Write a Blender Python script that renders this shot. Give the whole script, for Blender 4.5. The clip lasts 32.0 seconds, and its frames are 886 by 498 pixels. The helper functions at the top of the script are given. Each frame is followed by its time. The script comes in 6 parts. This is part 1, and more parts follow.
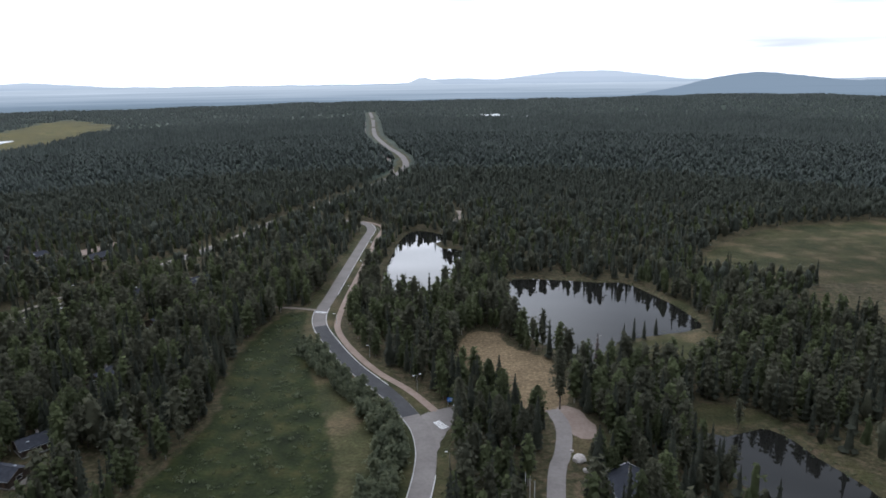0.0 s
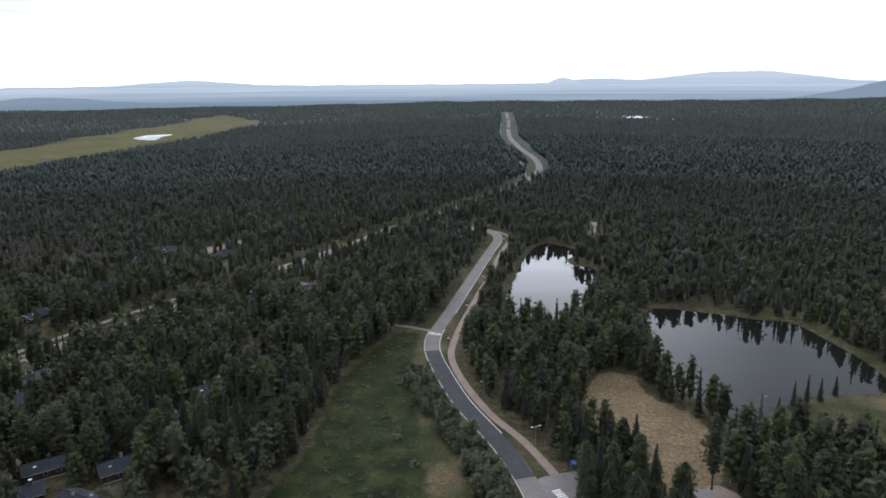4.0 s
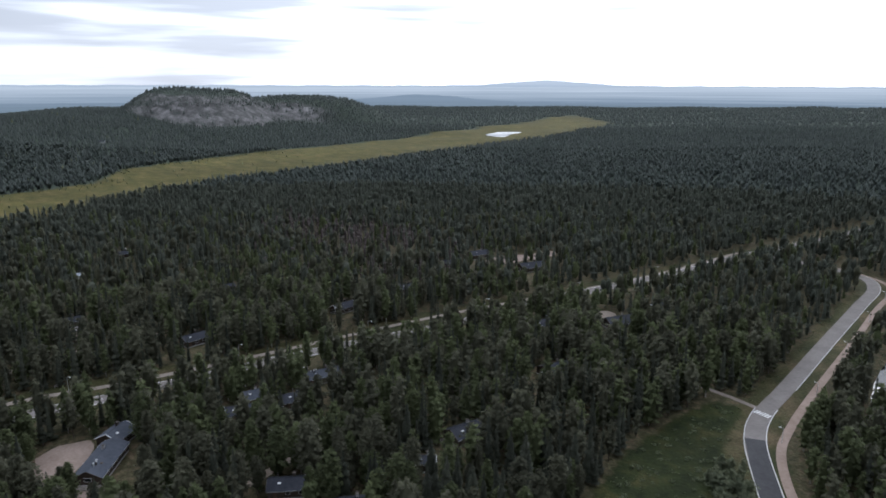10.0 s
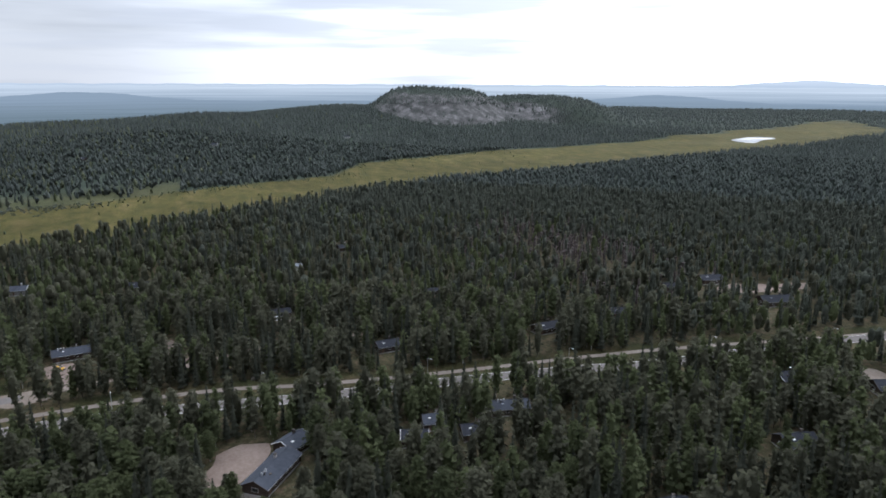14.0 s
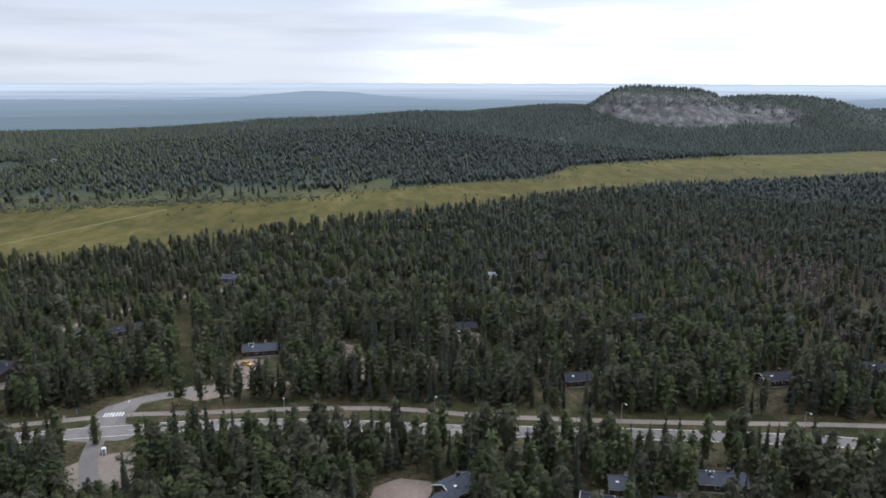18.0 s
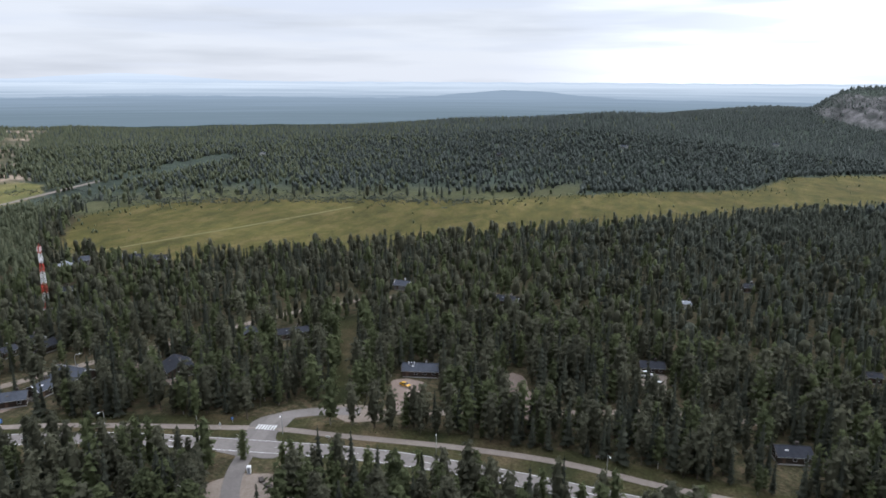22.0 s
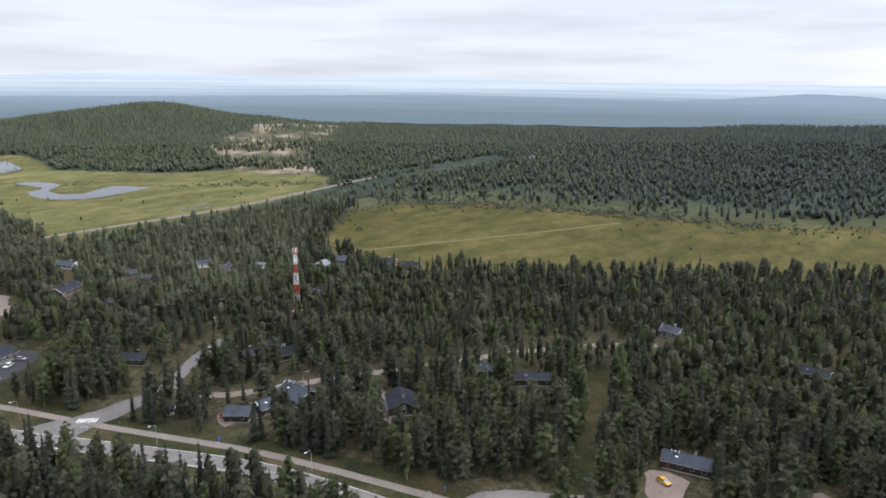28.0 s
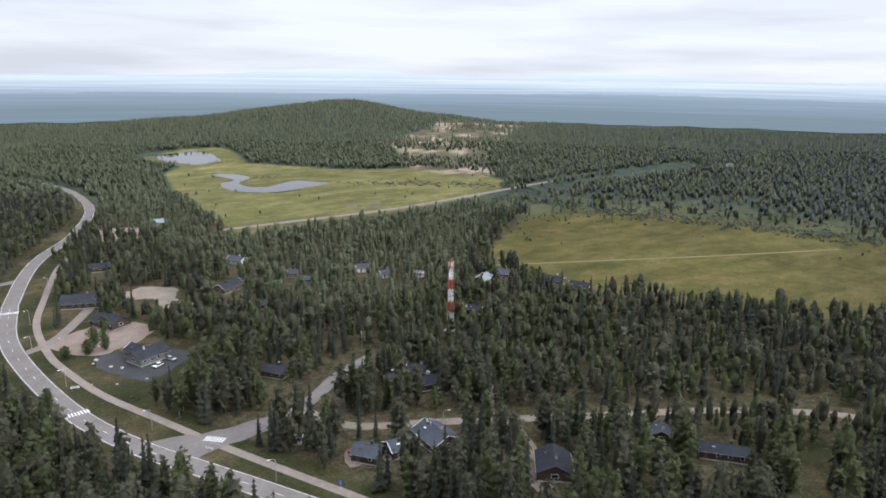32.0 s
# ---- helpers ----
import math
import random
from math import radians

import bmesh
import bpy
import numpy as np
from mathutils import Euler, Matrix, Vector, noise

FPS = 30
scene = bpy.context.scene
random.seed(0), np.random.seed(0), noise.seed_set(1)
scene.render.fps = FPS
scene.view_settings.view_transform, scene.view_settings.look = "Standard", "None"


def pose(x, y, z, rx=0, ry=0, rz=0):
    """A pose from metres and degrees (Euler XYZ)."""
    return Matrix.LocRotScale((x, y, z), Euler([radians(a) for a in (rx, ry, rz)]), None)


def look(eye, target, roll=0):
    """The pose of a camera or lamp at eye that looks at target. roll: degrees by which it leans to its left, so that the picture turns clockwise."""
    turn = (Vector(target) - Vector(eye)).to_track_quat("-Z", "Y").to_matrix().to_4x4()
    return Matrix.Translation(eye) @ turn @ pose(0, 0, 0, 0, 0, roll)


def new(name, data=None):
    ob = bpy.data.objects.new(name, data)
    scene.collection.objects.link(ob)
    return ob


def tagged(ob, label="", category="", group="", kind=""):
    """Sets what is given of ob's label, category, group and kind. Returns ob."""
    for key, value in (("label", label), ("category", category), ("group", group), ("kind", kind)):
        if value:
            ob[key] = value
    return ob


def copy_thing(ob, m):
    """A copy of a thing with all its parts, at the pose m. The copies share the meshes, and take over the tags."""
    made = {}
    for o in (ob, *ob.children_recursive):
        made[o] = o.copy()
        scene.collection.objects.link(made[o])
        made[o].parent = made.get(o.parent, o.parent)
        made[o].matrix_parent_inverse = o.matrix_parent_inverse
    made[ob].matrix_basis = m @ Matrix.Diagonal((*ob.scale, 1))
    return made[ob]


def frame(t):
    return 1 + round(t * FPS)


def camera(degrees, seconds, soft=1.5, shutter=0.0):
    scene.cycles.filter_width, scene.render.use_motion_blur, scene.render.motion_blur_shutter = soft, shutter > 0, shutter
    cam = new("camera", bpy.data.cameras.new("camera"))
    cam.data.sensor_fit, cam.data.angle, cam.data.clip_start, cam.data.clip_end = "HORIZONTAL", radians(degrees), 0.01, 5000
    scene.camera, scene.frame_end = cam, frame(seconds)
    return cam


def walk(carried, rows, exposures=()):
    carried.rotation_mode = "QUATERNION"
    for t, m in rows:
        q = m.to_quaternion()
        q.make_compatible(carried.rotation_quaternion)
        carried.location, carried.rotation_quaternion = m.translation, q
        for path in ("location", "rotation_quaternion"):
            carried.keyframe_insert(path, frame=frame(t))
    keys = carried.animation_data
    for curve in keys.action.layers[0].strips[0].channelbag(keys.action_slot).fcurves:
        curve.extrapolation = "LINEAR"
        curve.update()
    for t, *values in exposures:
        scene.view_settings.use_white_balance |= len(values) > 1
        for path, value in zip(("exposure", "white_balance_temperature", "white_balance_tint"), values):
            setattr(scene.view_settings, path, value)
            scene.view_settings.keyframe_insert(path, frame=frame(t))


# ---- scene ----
cam = camera(64.9, 32.0, soft=1.7)

# seconds, eye x, y, z, turn to the left, tilt down, lean (degrees)
PATH = [
    (0, 74.44, -37.94, 114.40, 8.042, 13.636, -0.815),
    (0.5, 73.35, -33.52, 114.65, 8.334, 13.645, -0.685),
    (1, 72.42, -28.99, 114.90, 9.691, 13.662, -0.674),
    (2, 71.07, -19.37, 114.74, 11.841, 13.619, -0.581),
    (2.5, 70.47, -14.47, 114.55, 13.268, 13.592, -0.524),
    (4.5, 67.98, 4.31, 114.55, 21.247, 13.539, -0.425),
    (5, 67.22, 8.88, 114.56, 23.507, 13.521, -0.412),
    (6, 65.66, 18.00, 114.28, 27.778, 13.466, -0.308),
    (7, 63.43, 26.67, 114.20, 32.688, 13.459, -0.236),
    (8, 60.90, 34.30, 114.76, 37.876, 13.455, -0.125),
    (9, 57.75, 41.76, 114.80, 41.875, 13.435, 0.001),
    (10, 53.64, 49.16, 114.73, 46.942, 13.438, 0.134),
    (11, 48.88, 56.17, 114.39, 52.439, 13.452, 0.258),
    (12, 43.81, 62.62, 114.36, 57.374, 13.471, 0.301),
    (13, 38.21, 68.70, 114.34, 62.108, 13.484, 0.339),
    (14, 32.01, 74.23, 114.16, 65.871, 13.505, 0.243),
    (14.5, 28.63, 76.62, 114.05, 67.902, 13.521, 0.227),
    (16.5, 14.64, 84.69, 114.21, 77.203, 13.614, 0.276),
    (17, 10.76, 86.30, 114.08, 79.350, 13.616, 0.254),
    (18, 2.53, 89.42, 113.58, 83.481, 13.602, 0.132),
    (19, -5.48, 91.50, 113.83, 87.302, 13.596, 0.153),
    (20, -13.48, 92.63, 114.11, 90.973, 13.633, 0.204),
    (21, -21.70, 93.05, 114.13, 94.886, 13.683, 0.216),
    (22, -29.74, 92.72, 114.23, 99.010, 13.704, 0.273),
    (23, -37.90, 91.91, 114.53, 102.900, 13.716, 0.330),
    (24, -46.35, 90.42, 114.42, 106.751, 13.705, 0.347),
    (25, -55.10, 88.15, 114.77, 110.202, 13.719, 0.465),
    (25.5, -59.32, 86.72, 114.87, 111.864, 13.693, 0.547),
    (27.5, -76.51, 80.20, 115.15, 119.386, 13.779, 0.635),
    (28, -80.94, 78.24, 114.96, 121.123, 13.801, 0.601),
    (29, -89.92, 73.67, 114.45, 124.526, 13.815, 0.757),
    (30, -98.67, 69.02, 114.15, 128.038, 13.897, 0.680),
    (31, -107.15, 63.43, 114.15, 131.811, 13.939, 0.815),
    (32, -115.90, 57.86, 114.04, 135.942, 14.013, 0.669),
]
walk(cam, [(t, pose(x, y, z, 90 - down, 0, turn) @ pose(0, 0, 0, 0, 0, lean)) for t, x, y, z, turn, down, lean in PATH],
     exposures=[(0, 0.17, 5880, 11.5), (5, 0.12, 5860, 11.5), (9, 0.05, 5830, 11.5), (14, 0.32, 5880, 11.5), (19, 0.46, 5930, 11.5), (25, 0.54, 6050, 12), (32, 0.67, 6100, 12)])

# ---------------------------------------------------------------- light
SUN_TURN, SUN_HIGH = 26.0, 30.0
SUN_WAY = Vector((-math.sin(radians(SUN_TURN)) * math.cos(radians(SUN_HIGH)), math.cos(radians(SUN_TURN)) * math.cos(radians(SUN_HIGH)), math.sin(radians(SUN_HIGH))))
sun_data = bpy.data.lights.new("sun", "SUN")
sun_data.energy, sun_data.angle, sun_data.color = 1.1, radians(30), (1.0, 0.97, 0.93)
sun = new("sun", sun_data)
sun.matrix_world = look(SUN_WAY * 400, (0, 0, 0))


def overcast_world():
    world = bpy.data.worlds.new("overcast_sky")
    scene.world = world
    world.use_nodes = True
    nt = world.node_tree
    nt.nodes.clear()
    L = nt.links.new
    N = lambda kind: nt.nodes.new(kind)
    out, bg = N("ShaderNodeOutputWorld"), N("ShaderNodeBackground")
    sky = N("ShaderNodeTexSky")
    sky.sky_type, sky.sun_disc = "NISHITA", False
    sky.sun_elevation, sky.sun_rotation = radians(SUN_HIGH), radians(-SUN_TURN)
    tc = N("ShaderNodeTexCoord")
    # clear sky, dimmed
    dim = N("ShaderNodeVectorMath")
    dim.operation = "SCALE"
    dim.inputs["Scale"].default_value = 0.09
    L(sky.outputs[0], dim.inputs[0])
    # cloud deck: long flat streaks
    mp = N("ShaderNodeMapping")
    mp.inputs["Scale"].default_value = (1.5, 1.5, 16.0)
    L(tc.outputs["Generated"], mp.inputs[0])
    n1 = N("ShaderNodeTexNoise")
    n1.inputs["Scale"].default_value, n1.inputs["Detail"].default_value, n1.inputs["Roughness"].default_value = 1.6, 5, 0.5
    L(mp.outputs[0], n1.inputs[0])
    ramp = N("ShaderNodeValToRGB")
    e = ramp.color_ramp.elements
    e[0].position, e[0].color = 0.34, (0.69, 0.715, 0.755, 1)
    e[1].position, e[1].color = 0.58, (0.93, 0.95, 0.98, 1)
    L(n1.outputs[0], ramp.inputs[0])
    # the brightness of the deck round the hidden sun
    dot = N("ShaderNodeVectorMath")
    dot.operation = "DOT_PRODUCT"
    dot.inputs[1].default_value = (-math.sin(radians(SUN_TURN)), math.cos(radians(SUN_TURN)), 0.22)
    L(tc.outputs["Generated"], dot.inputs[0])
    glow = N("ShaderNodeMapRange")
    glow.interpolation_type = "SMOOTHERSTEP"
    glow.inputs["From Min"].default_value, glow.inputs["From Max"].default_value = 0.3, 1.0
    glow.inputs["To Min"].default_value, glow.inputs["To Max"].default_value = 0.66, 1.95
    L(dot.outputs["Value"], glow.inputs[0])
    # darker overhead, brighter low down
    sep = N("ShaderNodeSeparateXYZ")
    L(tc.outputs["Generated"], sep.inputs[0])
    high = N("ShaderNodeMapRange")
    high.interpolation_type = "SMOOTHSTEP"
    high.inputs["From Min"].default_value, high.inputs["From Max"].default_value = 0.20, 0.35
    high.inputs["To Min"].default_value, high.inputs["To Max"].default_value = 1.0, 0.40
    L(sep.outputs["Z"], high.inputs[0])
    # the deck is thinnest overhead, as under any overcast sky
    zenith = N("ShaderNodeMapRange")
    zenith.interpolation_type = "SMOOTHSTEP"
    zenith.inputs["From Min"].default_value, zenith.inputs["From Max"].default_value = 0.36, 0.95
    zenith.inputs["To Min"].default_value, zenith.inputs["To Max"].default_value = 0.0, 1.75
    L(sep.outputs["Z"], zenith.inputs[0])
    level = N("ShaderNodeMath")
    level.operation = "MULTIPLY_ADD"
    L(glow.outputs[0], level.inputs[0]), L(high.outputs[0], level.inputs[1]), L(zenith.outputs[0], level.inputs[2])
    mul = level
    deck = N("ShaderNodeVectorMath")
    deck.operation = "SCALE"
    L(ramp.outputs[0], deck.inputs[0]), L(mul.outputs[0], deck.inputs["Scale"])
    # the thin place in the deck in front of the sun
    gap = N("ShaderNodeVectorMath")
    gap.operation = "DOT_PRODUCT"
    gap.inputs[1].default_value = (-math.sin(radians(20)) * math.cos(radians(22)), math.cos(radians(20)) * math.cos(radians(22)), math.sin(radians(22)))
    L(tc.outputs["Generated"], gap.inputs[0])
    shine = N("ShaderNodeMapRange")
    shine.interpolation_type = "SMOOTHSTEP"
    shine.inputs["From Min"].default_value, shine.inputs["From Max"].default_value = 0.89, 0.985
    shine.inputs["To Min"].default_value, shine.inputs["To Max"].default_value = 0.0, 1.25
    L(gap.outputs["Value"], shine.inputs[0])
    bright = N("ShaderNodeVectorMath")
    bright.operation = "ADD"
    L(deck.outputs[0], bright.inputs[0]), L(shine.outputs[0], bright.inputs[1])
    # grey cloud banks drawn out along the horizon, more of them higher up
    mp2, n2, rise, bank = N("ShaderNodeMapping"), N("ShaderNodeTexNoise"), N("ShaderNodeMath"), N("ShaderNodeMapRange")
    mp2.inputs["Scale"].default_value, mp2.inputs["Location"].default_value = (2.1, 2.1, 30.0), (0.7, 1.9, 0.35)
    n2.inputs["Scale"].default_value, n2.inputs["Detail"].default_value, n2.inputs["Roughness"].default_value = 1.35, 4, 0.48
    L(tc.outputs["Generated"], mp2.inputs[0]), L(mp2.outputs[0], n2.inputs[0])
    rise.operation = "MULTIPLY_ADD"
    rise.inputs[1].default_value = 1.5
    low = N("ShaderNodeMath")
    low.operation = "MINIMUM"
    low.inputs[1].default_value = 0.14
    west, more, heap = N("ShaderNodeVectorMath"), N("ShaderNodeMapRange"), N("ShaderNodeMath")
    west.operation, heap.operation = "DOT_PRODUCT", "ADD"
    west.inputs[1].default_value = (-math.sin(radians(70)), math.cos(radians(70)), 0.09)
    more.inputs["From Min"].default_value, more.inputs["From Max"].default_value = 0.975, 1.0
    more.inputs["To Max"].default_value = 0.16
    L(tc.outputs["Generated"], west.inputs[0]), L(west.outputs["Value"], more.inputs[0]), L(more.outputs[0], heap.inputs[0]), L(n2.outputs[0], heap.inputs[1])
    L(sep.outputs["Z"], low.inputs[0]), L(low.outputs[0], rise.inputs[0]), L(heap.outputs[0], rise.inputs[2])
    bank.interpolation_type = "SMOOTHSTEP"
    bank.inputs["From Min"].default_value, bank.inputs["From Max"].default_value = 0.545, 0.79
    bank.inputs["To Max"].default_value = 0.82
    L(rise.outputs[0], bank.inputs[0])
    fade, some = N("ShaderNodeMapRange"), N("ShaderNodeMath")
    fade.inputs["From Min"].default_value, fade.inputs["From Max"].default_value = 0.12, 0.26
    fade.inputs["To Min"].default_value, fade.inputs["To Max"].default_value = 1.0, 0.15
    some.operation = "MULTIPLY"
    L(sep.outputs["Z"], fade.inputs[0]), L(bank.outputs[0], some.inputs[0]), L(fade.outputs[0], some.inputs[1])
    banks = N("ShaderNodeMix")
    banks.data_type = "RGBA"
    banks.inputs["B"].default_value = (0.56, 0.585, 0.635, 1)
    L(some.outputs[0], banks.inputs["Factor"]), L(bright.outputs[0], banks.inputs["A"])
    both = N("ShaderNodeMix")
    both.data_type = "RGBA"
    both.inputs["Factor"].default_value = 0.93
    L(dim.outputs[0], both.inputs["A"]), L(banks.outputs["Result"], both.inputs["B"])
    L(both.outputs["Result"], bg.inputs["Color"])
    bg.inputs["Strength"].default_value = 1.0
    L(bg.outputs[0], out.inputs[0])


overcast_world()


# ---------------------------------------------------------------- materials
def material(name, colours, rough=0.8, scale=1.0, detail=6, bump=0.0, bump_scale=None, metal=0.0, spec=0.3, thin=0.0, spots=None, stretch=None):
    """A surface whose colour wanders between the given colours at two scales, with fine relief."""
    m = bpy.data.materials.new(name)
    m.use_nodes = True
    nt = m.node_tree
    L = nt.links.new
    N = lambda kind: nt.nodes.new(kind)
    p = nt.nodes["Principled BSDF"]
    p.inputs["Roughness"].default_value, p.inputs["Metallic"].default_value = rough, metal
    p.inputs["Specular IOR Level"].default_value = spec
    tc = N("ShaderNodeTexCoord")
    src = tc.outputs["Object"]
    if stretch:
        mp = N("ShaderNodeMapping")
        mp.inputs["Scale"].default_value = stretch
        L(src, mp.inputs[0])
        src = mp.outputs[0]
    big, small = N("ShaderNodeTexNoise"), N("ShaderNodeTexNoise")
    big.inputs["Scale"].default_value, big.inputs["Detail"].default_value = scale * 0.16, 4
    small.inputs["Scale"].default_value, small.inputs["Detail"].default_value = scale, detail
    L(src, big.inputs[0]), L(src, small.inputs[0])
    add = N("ShaderNodeMath")
    add.operation = "MULTIPLY_ADD"
    add.inputs[1].default_value = 0.55
    half = N("ShaderNodeMath")
    half.operation = "MULTIPLY"
    half.inputs[1].default_value = 0.45
    L(small.outputs[0], half.inputs[0]), L(big.outputs[0], add.inputs[0]), L(half.outputs[0], add.inputs[2])
    ramp = N("ShaderNodeValToRGB")
    el = ramp.color_ramp.elements
    while len(el) < len(colours):
        el.new(0.5)
    for k, c in enumerate(colours):
        el[k].position = 0.36 + 0.28 * k / max(1, len(colours) - 1)
        el[k].color = (*c, 1)
    L(add.outputs[0], ramp.inputs[0])
    colour = ramp.outputs[0]
    info = N("ShaderNodeObjectInfo")
    vary = N("ShaderNodeHueSaturation")
    mr = N("ShaderNodeMapRange")
    mr.inputs["To Min"].default_value, mr.inputs["To Max"].default_value = 0.9, 1.12
    L(info.outputs["Random"], mr.inputs[0]), L(mr.outputs[0], vary.inputs["Value"]), L(colour, vary.inputs["Color"])
    L(vary.outputs[0], p.inputs["Base Color"])
    if bump:
        b = N("ShaderNodeBump")
        b.inputs["Strength"].default_value, b.inputs["Distance"].default_value = bump, 0.1
        nb = N("ShaderNodeTexNoise")
        nb.inputs["Scale"].default_value, nb.inputs["Detail"].default_value = bump_scale or scale * 2, 6
        L(src, nb.inputs[0]), L(nb.outputs[0], b.inputs["Height"]), L(b.outputs[0], p.inputs["Normal"])
    return m


def foliage(name, dark, light, leaf=0.25):
    """Leaves or needles: each tree keeps a tone of its own, each clump another shade of it, and some light passes through."""
    m = bpy.data.materials.new(name)
    m.use_nodes = True
    nt = m.node_tree
    L = nt.links.new
    N = lambda kind: nt.nodes.new(kind)
    p, out = nt.nodes["Principled BSDF"], nt.nodes["Material Output"]
    p.inputs["Roughness"].default_value, p.inputs["Specular IOR Level"].default_value = 0.75, 0.12
    geo, tone, info, tc = N("ShaderNodeNewGeometry"), N("ShaderNodeAttribute"), N("ShaderNodeObjectInfo"), N("ShaderNodeTexCoord")
    tone.attribute_name = "tone"
    nz = N("ShaderNodeTexNoise")
    nz.inputs["Scale"].default_value, nz.inputs["Detail"].default_value = 0.95, 6
    L(tc.outputs["Object"], nz.inputs[0])
    a, b, c = N("ShaderNodeMath"), N("ShaderNodeMath"), N("ShaderNodeMath")
    for k, f in ((a, 0.10), (b, 0.62), (c, 1.3)):
        k.operation = "MULTIPLY_ADD"
        k.inputs[1].default_value = f
    L(geo.outputs["Random Per Island"], a.inputs[0])
    a.inputs[2].default_value = -0.56
    # a tree of its own takes its tone from the object, one in a wood from the mesh
    alone, own = N("ShaderNodeMath"), N("ShaderNodeMix")
    alone.operation = "LESS_THAN"
    alone.inputs[1].default_value = 0.001
    L(tone.outputs["Fac"], alone.inputs[0]), L(alone.outputs[0], own.inputs["Factor"])
    L(tone.outputs["Fac"], own.inputs["A"]), L(info.outputs["Random"], own.inputs["B"])
    L(own.outputs["Result"], b.inputs[0]), L(a.outputs[0], b.inputs[2])
    L(nz.outputs[0], c.inputs[0]), L(b.outputs[0], c.inputs[2])
    mix = N("ShaderNodeMix")
    mix.data_type, mix.clamp_factor = "RGBA", True
    mix.inputs["A"].default_value, mix.inputs["B"].default_value = (*dark, 1), (*light, 1)
    L(c.outputs[0], mix.inputs["Factor"])
    L(mix.outputs["Result"], p.inputs["Base Color"])
    bump, fine = N("ShaderNodeBump"), N("ShaderNodeTexNoise")
    bump.inputs["Strength"].default_value, bump.inputs["Distance"].default_value = 0.95, 0.9
    fine.inputs["Scale"].default_value, fine.inputs["Detail"].default_value, fine.inputs["Roughness"].default_value = 1.1, 6, 0.7
    L(tc.outputs["Object"], fine.inputs[0]), L(fine.outputs[0], bump.inputs["Height"]), L(bump.outputs[0], p.inputs["Normal"])
    tr, ms = N("ShaderNodeBsdfTranslucent"), N("ShaderNodeMixShader")
    L(mix.outputs["Result"], tr.inputs[0])
    ms.inputs[0].default_value = leaf
    L(p.outputs[0], ms.inputs[1]), L(tr.outputs[0], ms.inputs[2]), L(ms.outputs[0], out.inputs[0])
    return m


M = {}
M["spruce"] = foliage("spruce_needles", (0.043, 0.048, 0.036), (0.080, 0.086, 0.061), 0.38)
M["pine"] = foliage("pine_needles", (0.064, 0.066, 0.045), (0.154, 0.155, 0.104), 0.48)
M["birch"] = foliage("birch_leaves", (0.072, 0.084, 0.043), (0.154, 0.177, 0.086), 0.50)
# needles of the outer woods, greyed and paled to hold some haze
M["haze_pine"] = foliage("haze_grey_pine_needles", (0.078, 0.088, 0.070), (0.142, 0.154, 0.120), 0.50)
M["dry"] = foliage("dry_twigs", (0.095, 0.078, 0.072), (0.150, 0.125, 0.118), 0.1)
M["shrub"] = foliage("willow_leaves", (0.090, 0.108, 0.056), (0.180, 0.200, 0.125), 0.25)
# needles of the far woods: haze put into the colour as paler blue-grey
M["haze_needles"] = foliage("haze_pale_pine_needles", (0.110, 0.129, 0.118), (0.164, 0.184, 0.164), 0.55)
M["haze_spruce"] = foliage("haze_pale_spruce_needles", (0.078, 0.093, 0.085), (0.126, 0.143, 0.130), 0.50)
# light green of young growth, raised further to hold the southern woods' sunlight
M["young"] = foliage("sun_tinted_young_needles", (0.114, 0.130, 0.084), (0.214, 0.232, 0.144), 0.50)
M["bark"] = material("grey_bark", [(0.07, 0.055, 0.045), (0.16, 0.13, 0.11)], 0.9, 3, bump=0.5)
M["birch_bark"] = material("white_bark", [(0.25, 0.23, 0.21), (0.62, 0.60, 0.57)], 0.8, 4)
M["asphalt"] = material("old_asphalt", [(0.142, 0.128, 0.120), (0.190, 0.173, 0.163)], 0.92, 0.8, spec=0.15, bump=0.2, bump_scale=12)
M["new_asphalt"] = material("new_asphalt", [(0.045, 0.045, 0.048), (0.065, 0.065, 0.068)], 0.9, 0.8, spec=0.12, bump=0.2, bump_scale=12)
M["path"] = material("worn_path_asphalt", [(0.165, 0.136, 0.116), (0.225, 0.192, 0.168)], 0.9, 0.7, bump=0.2, bump_scale=10)
M["brown_path"] = material("red_brown_path", [(0.16, 0.115, 0.09), (0.23, 0.175, 0.145)], 0.9, 0.7, bump=0.2, bump_scale=10)
M["gravel"] = material("gravel", [(0.17, 0.135, 0.108), (0.25, 0.21, 0.175)], 0.95, 0.9, bump=0.5, bump_scale=8)
M["red_gravel"] = material("red_gravel", [(0.17, 0.126, 0.103), (0.245, 0.192, 0.162)], 0.95, 0.9, bump=0.5, bump_scale=8)
M["paint"] = material("road_paint", [(0.55, 0.55, 0.54), (0.80, 0.80, 0.79)], 0.7, 2.5)
M["kerb"] = material("granite_kerb", [(0.38, 0.37, 0.36), (0.52, 0.51, 0.50)], 0.8, 3)
M["tar"] = material("tar_patch", [(0.05, 0.05, 0.052), (0.10, 0.10, 0.10)], 0.6, 2)
M["log"] = material("dark_log_wall", [(0.040, 0.030, 0.024), (0.085, 0.062, 0.048)], 0.8, 2.0, bump=0.5, bump_scale=5, stretch=(0.3, 0.3, 4))
M["brown"] = material("brown_board_wall", [(0.10, 0.065, 0.045), (0.16, 0.11, 0.08)], 0.8, 2.0, bump=0.3, stretch=(3, 3, 0.3))
M["grey_wall"] = material("grey_board_wall", [(0.16, 0.155, 0.15), (0.24, 0.235, 0.23)], 0.8, 2.0, bump=0.3, stretch=(3, 3, 0.3))
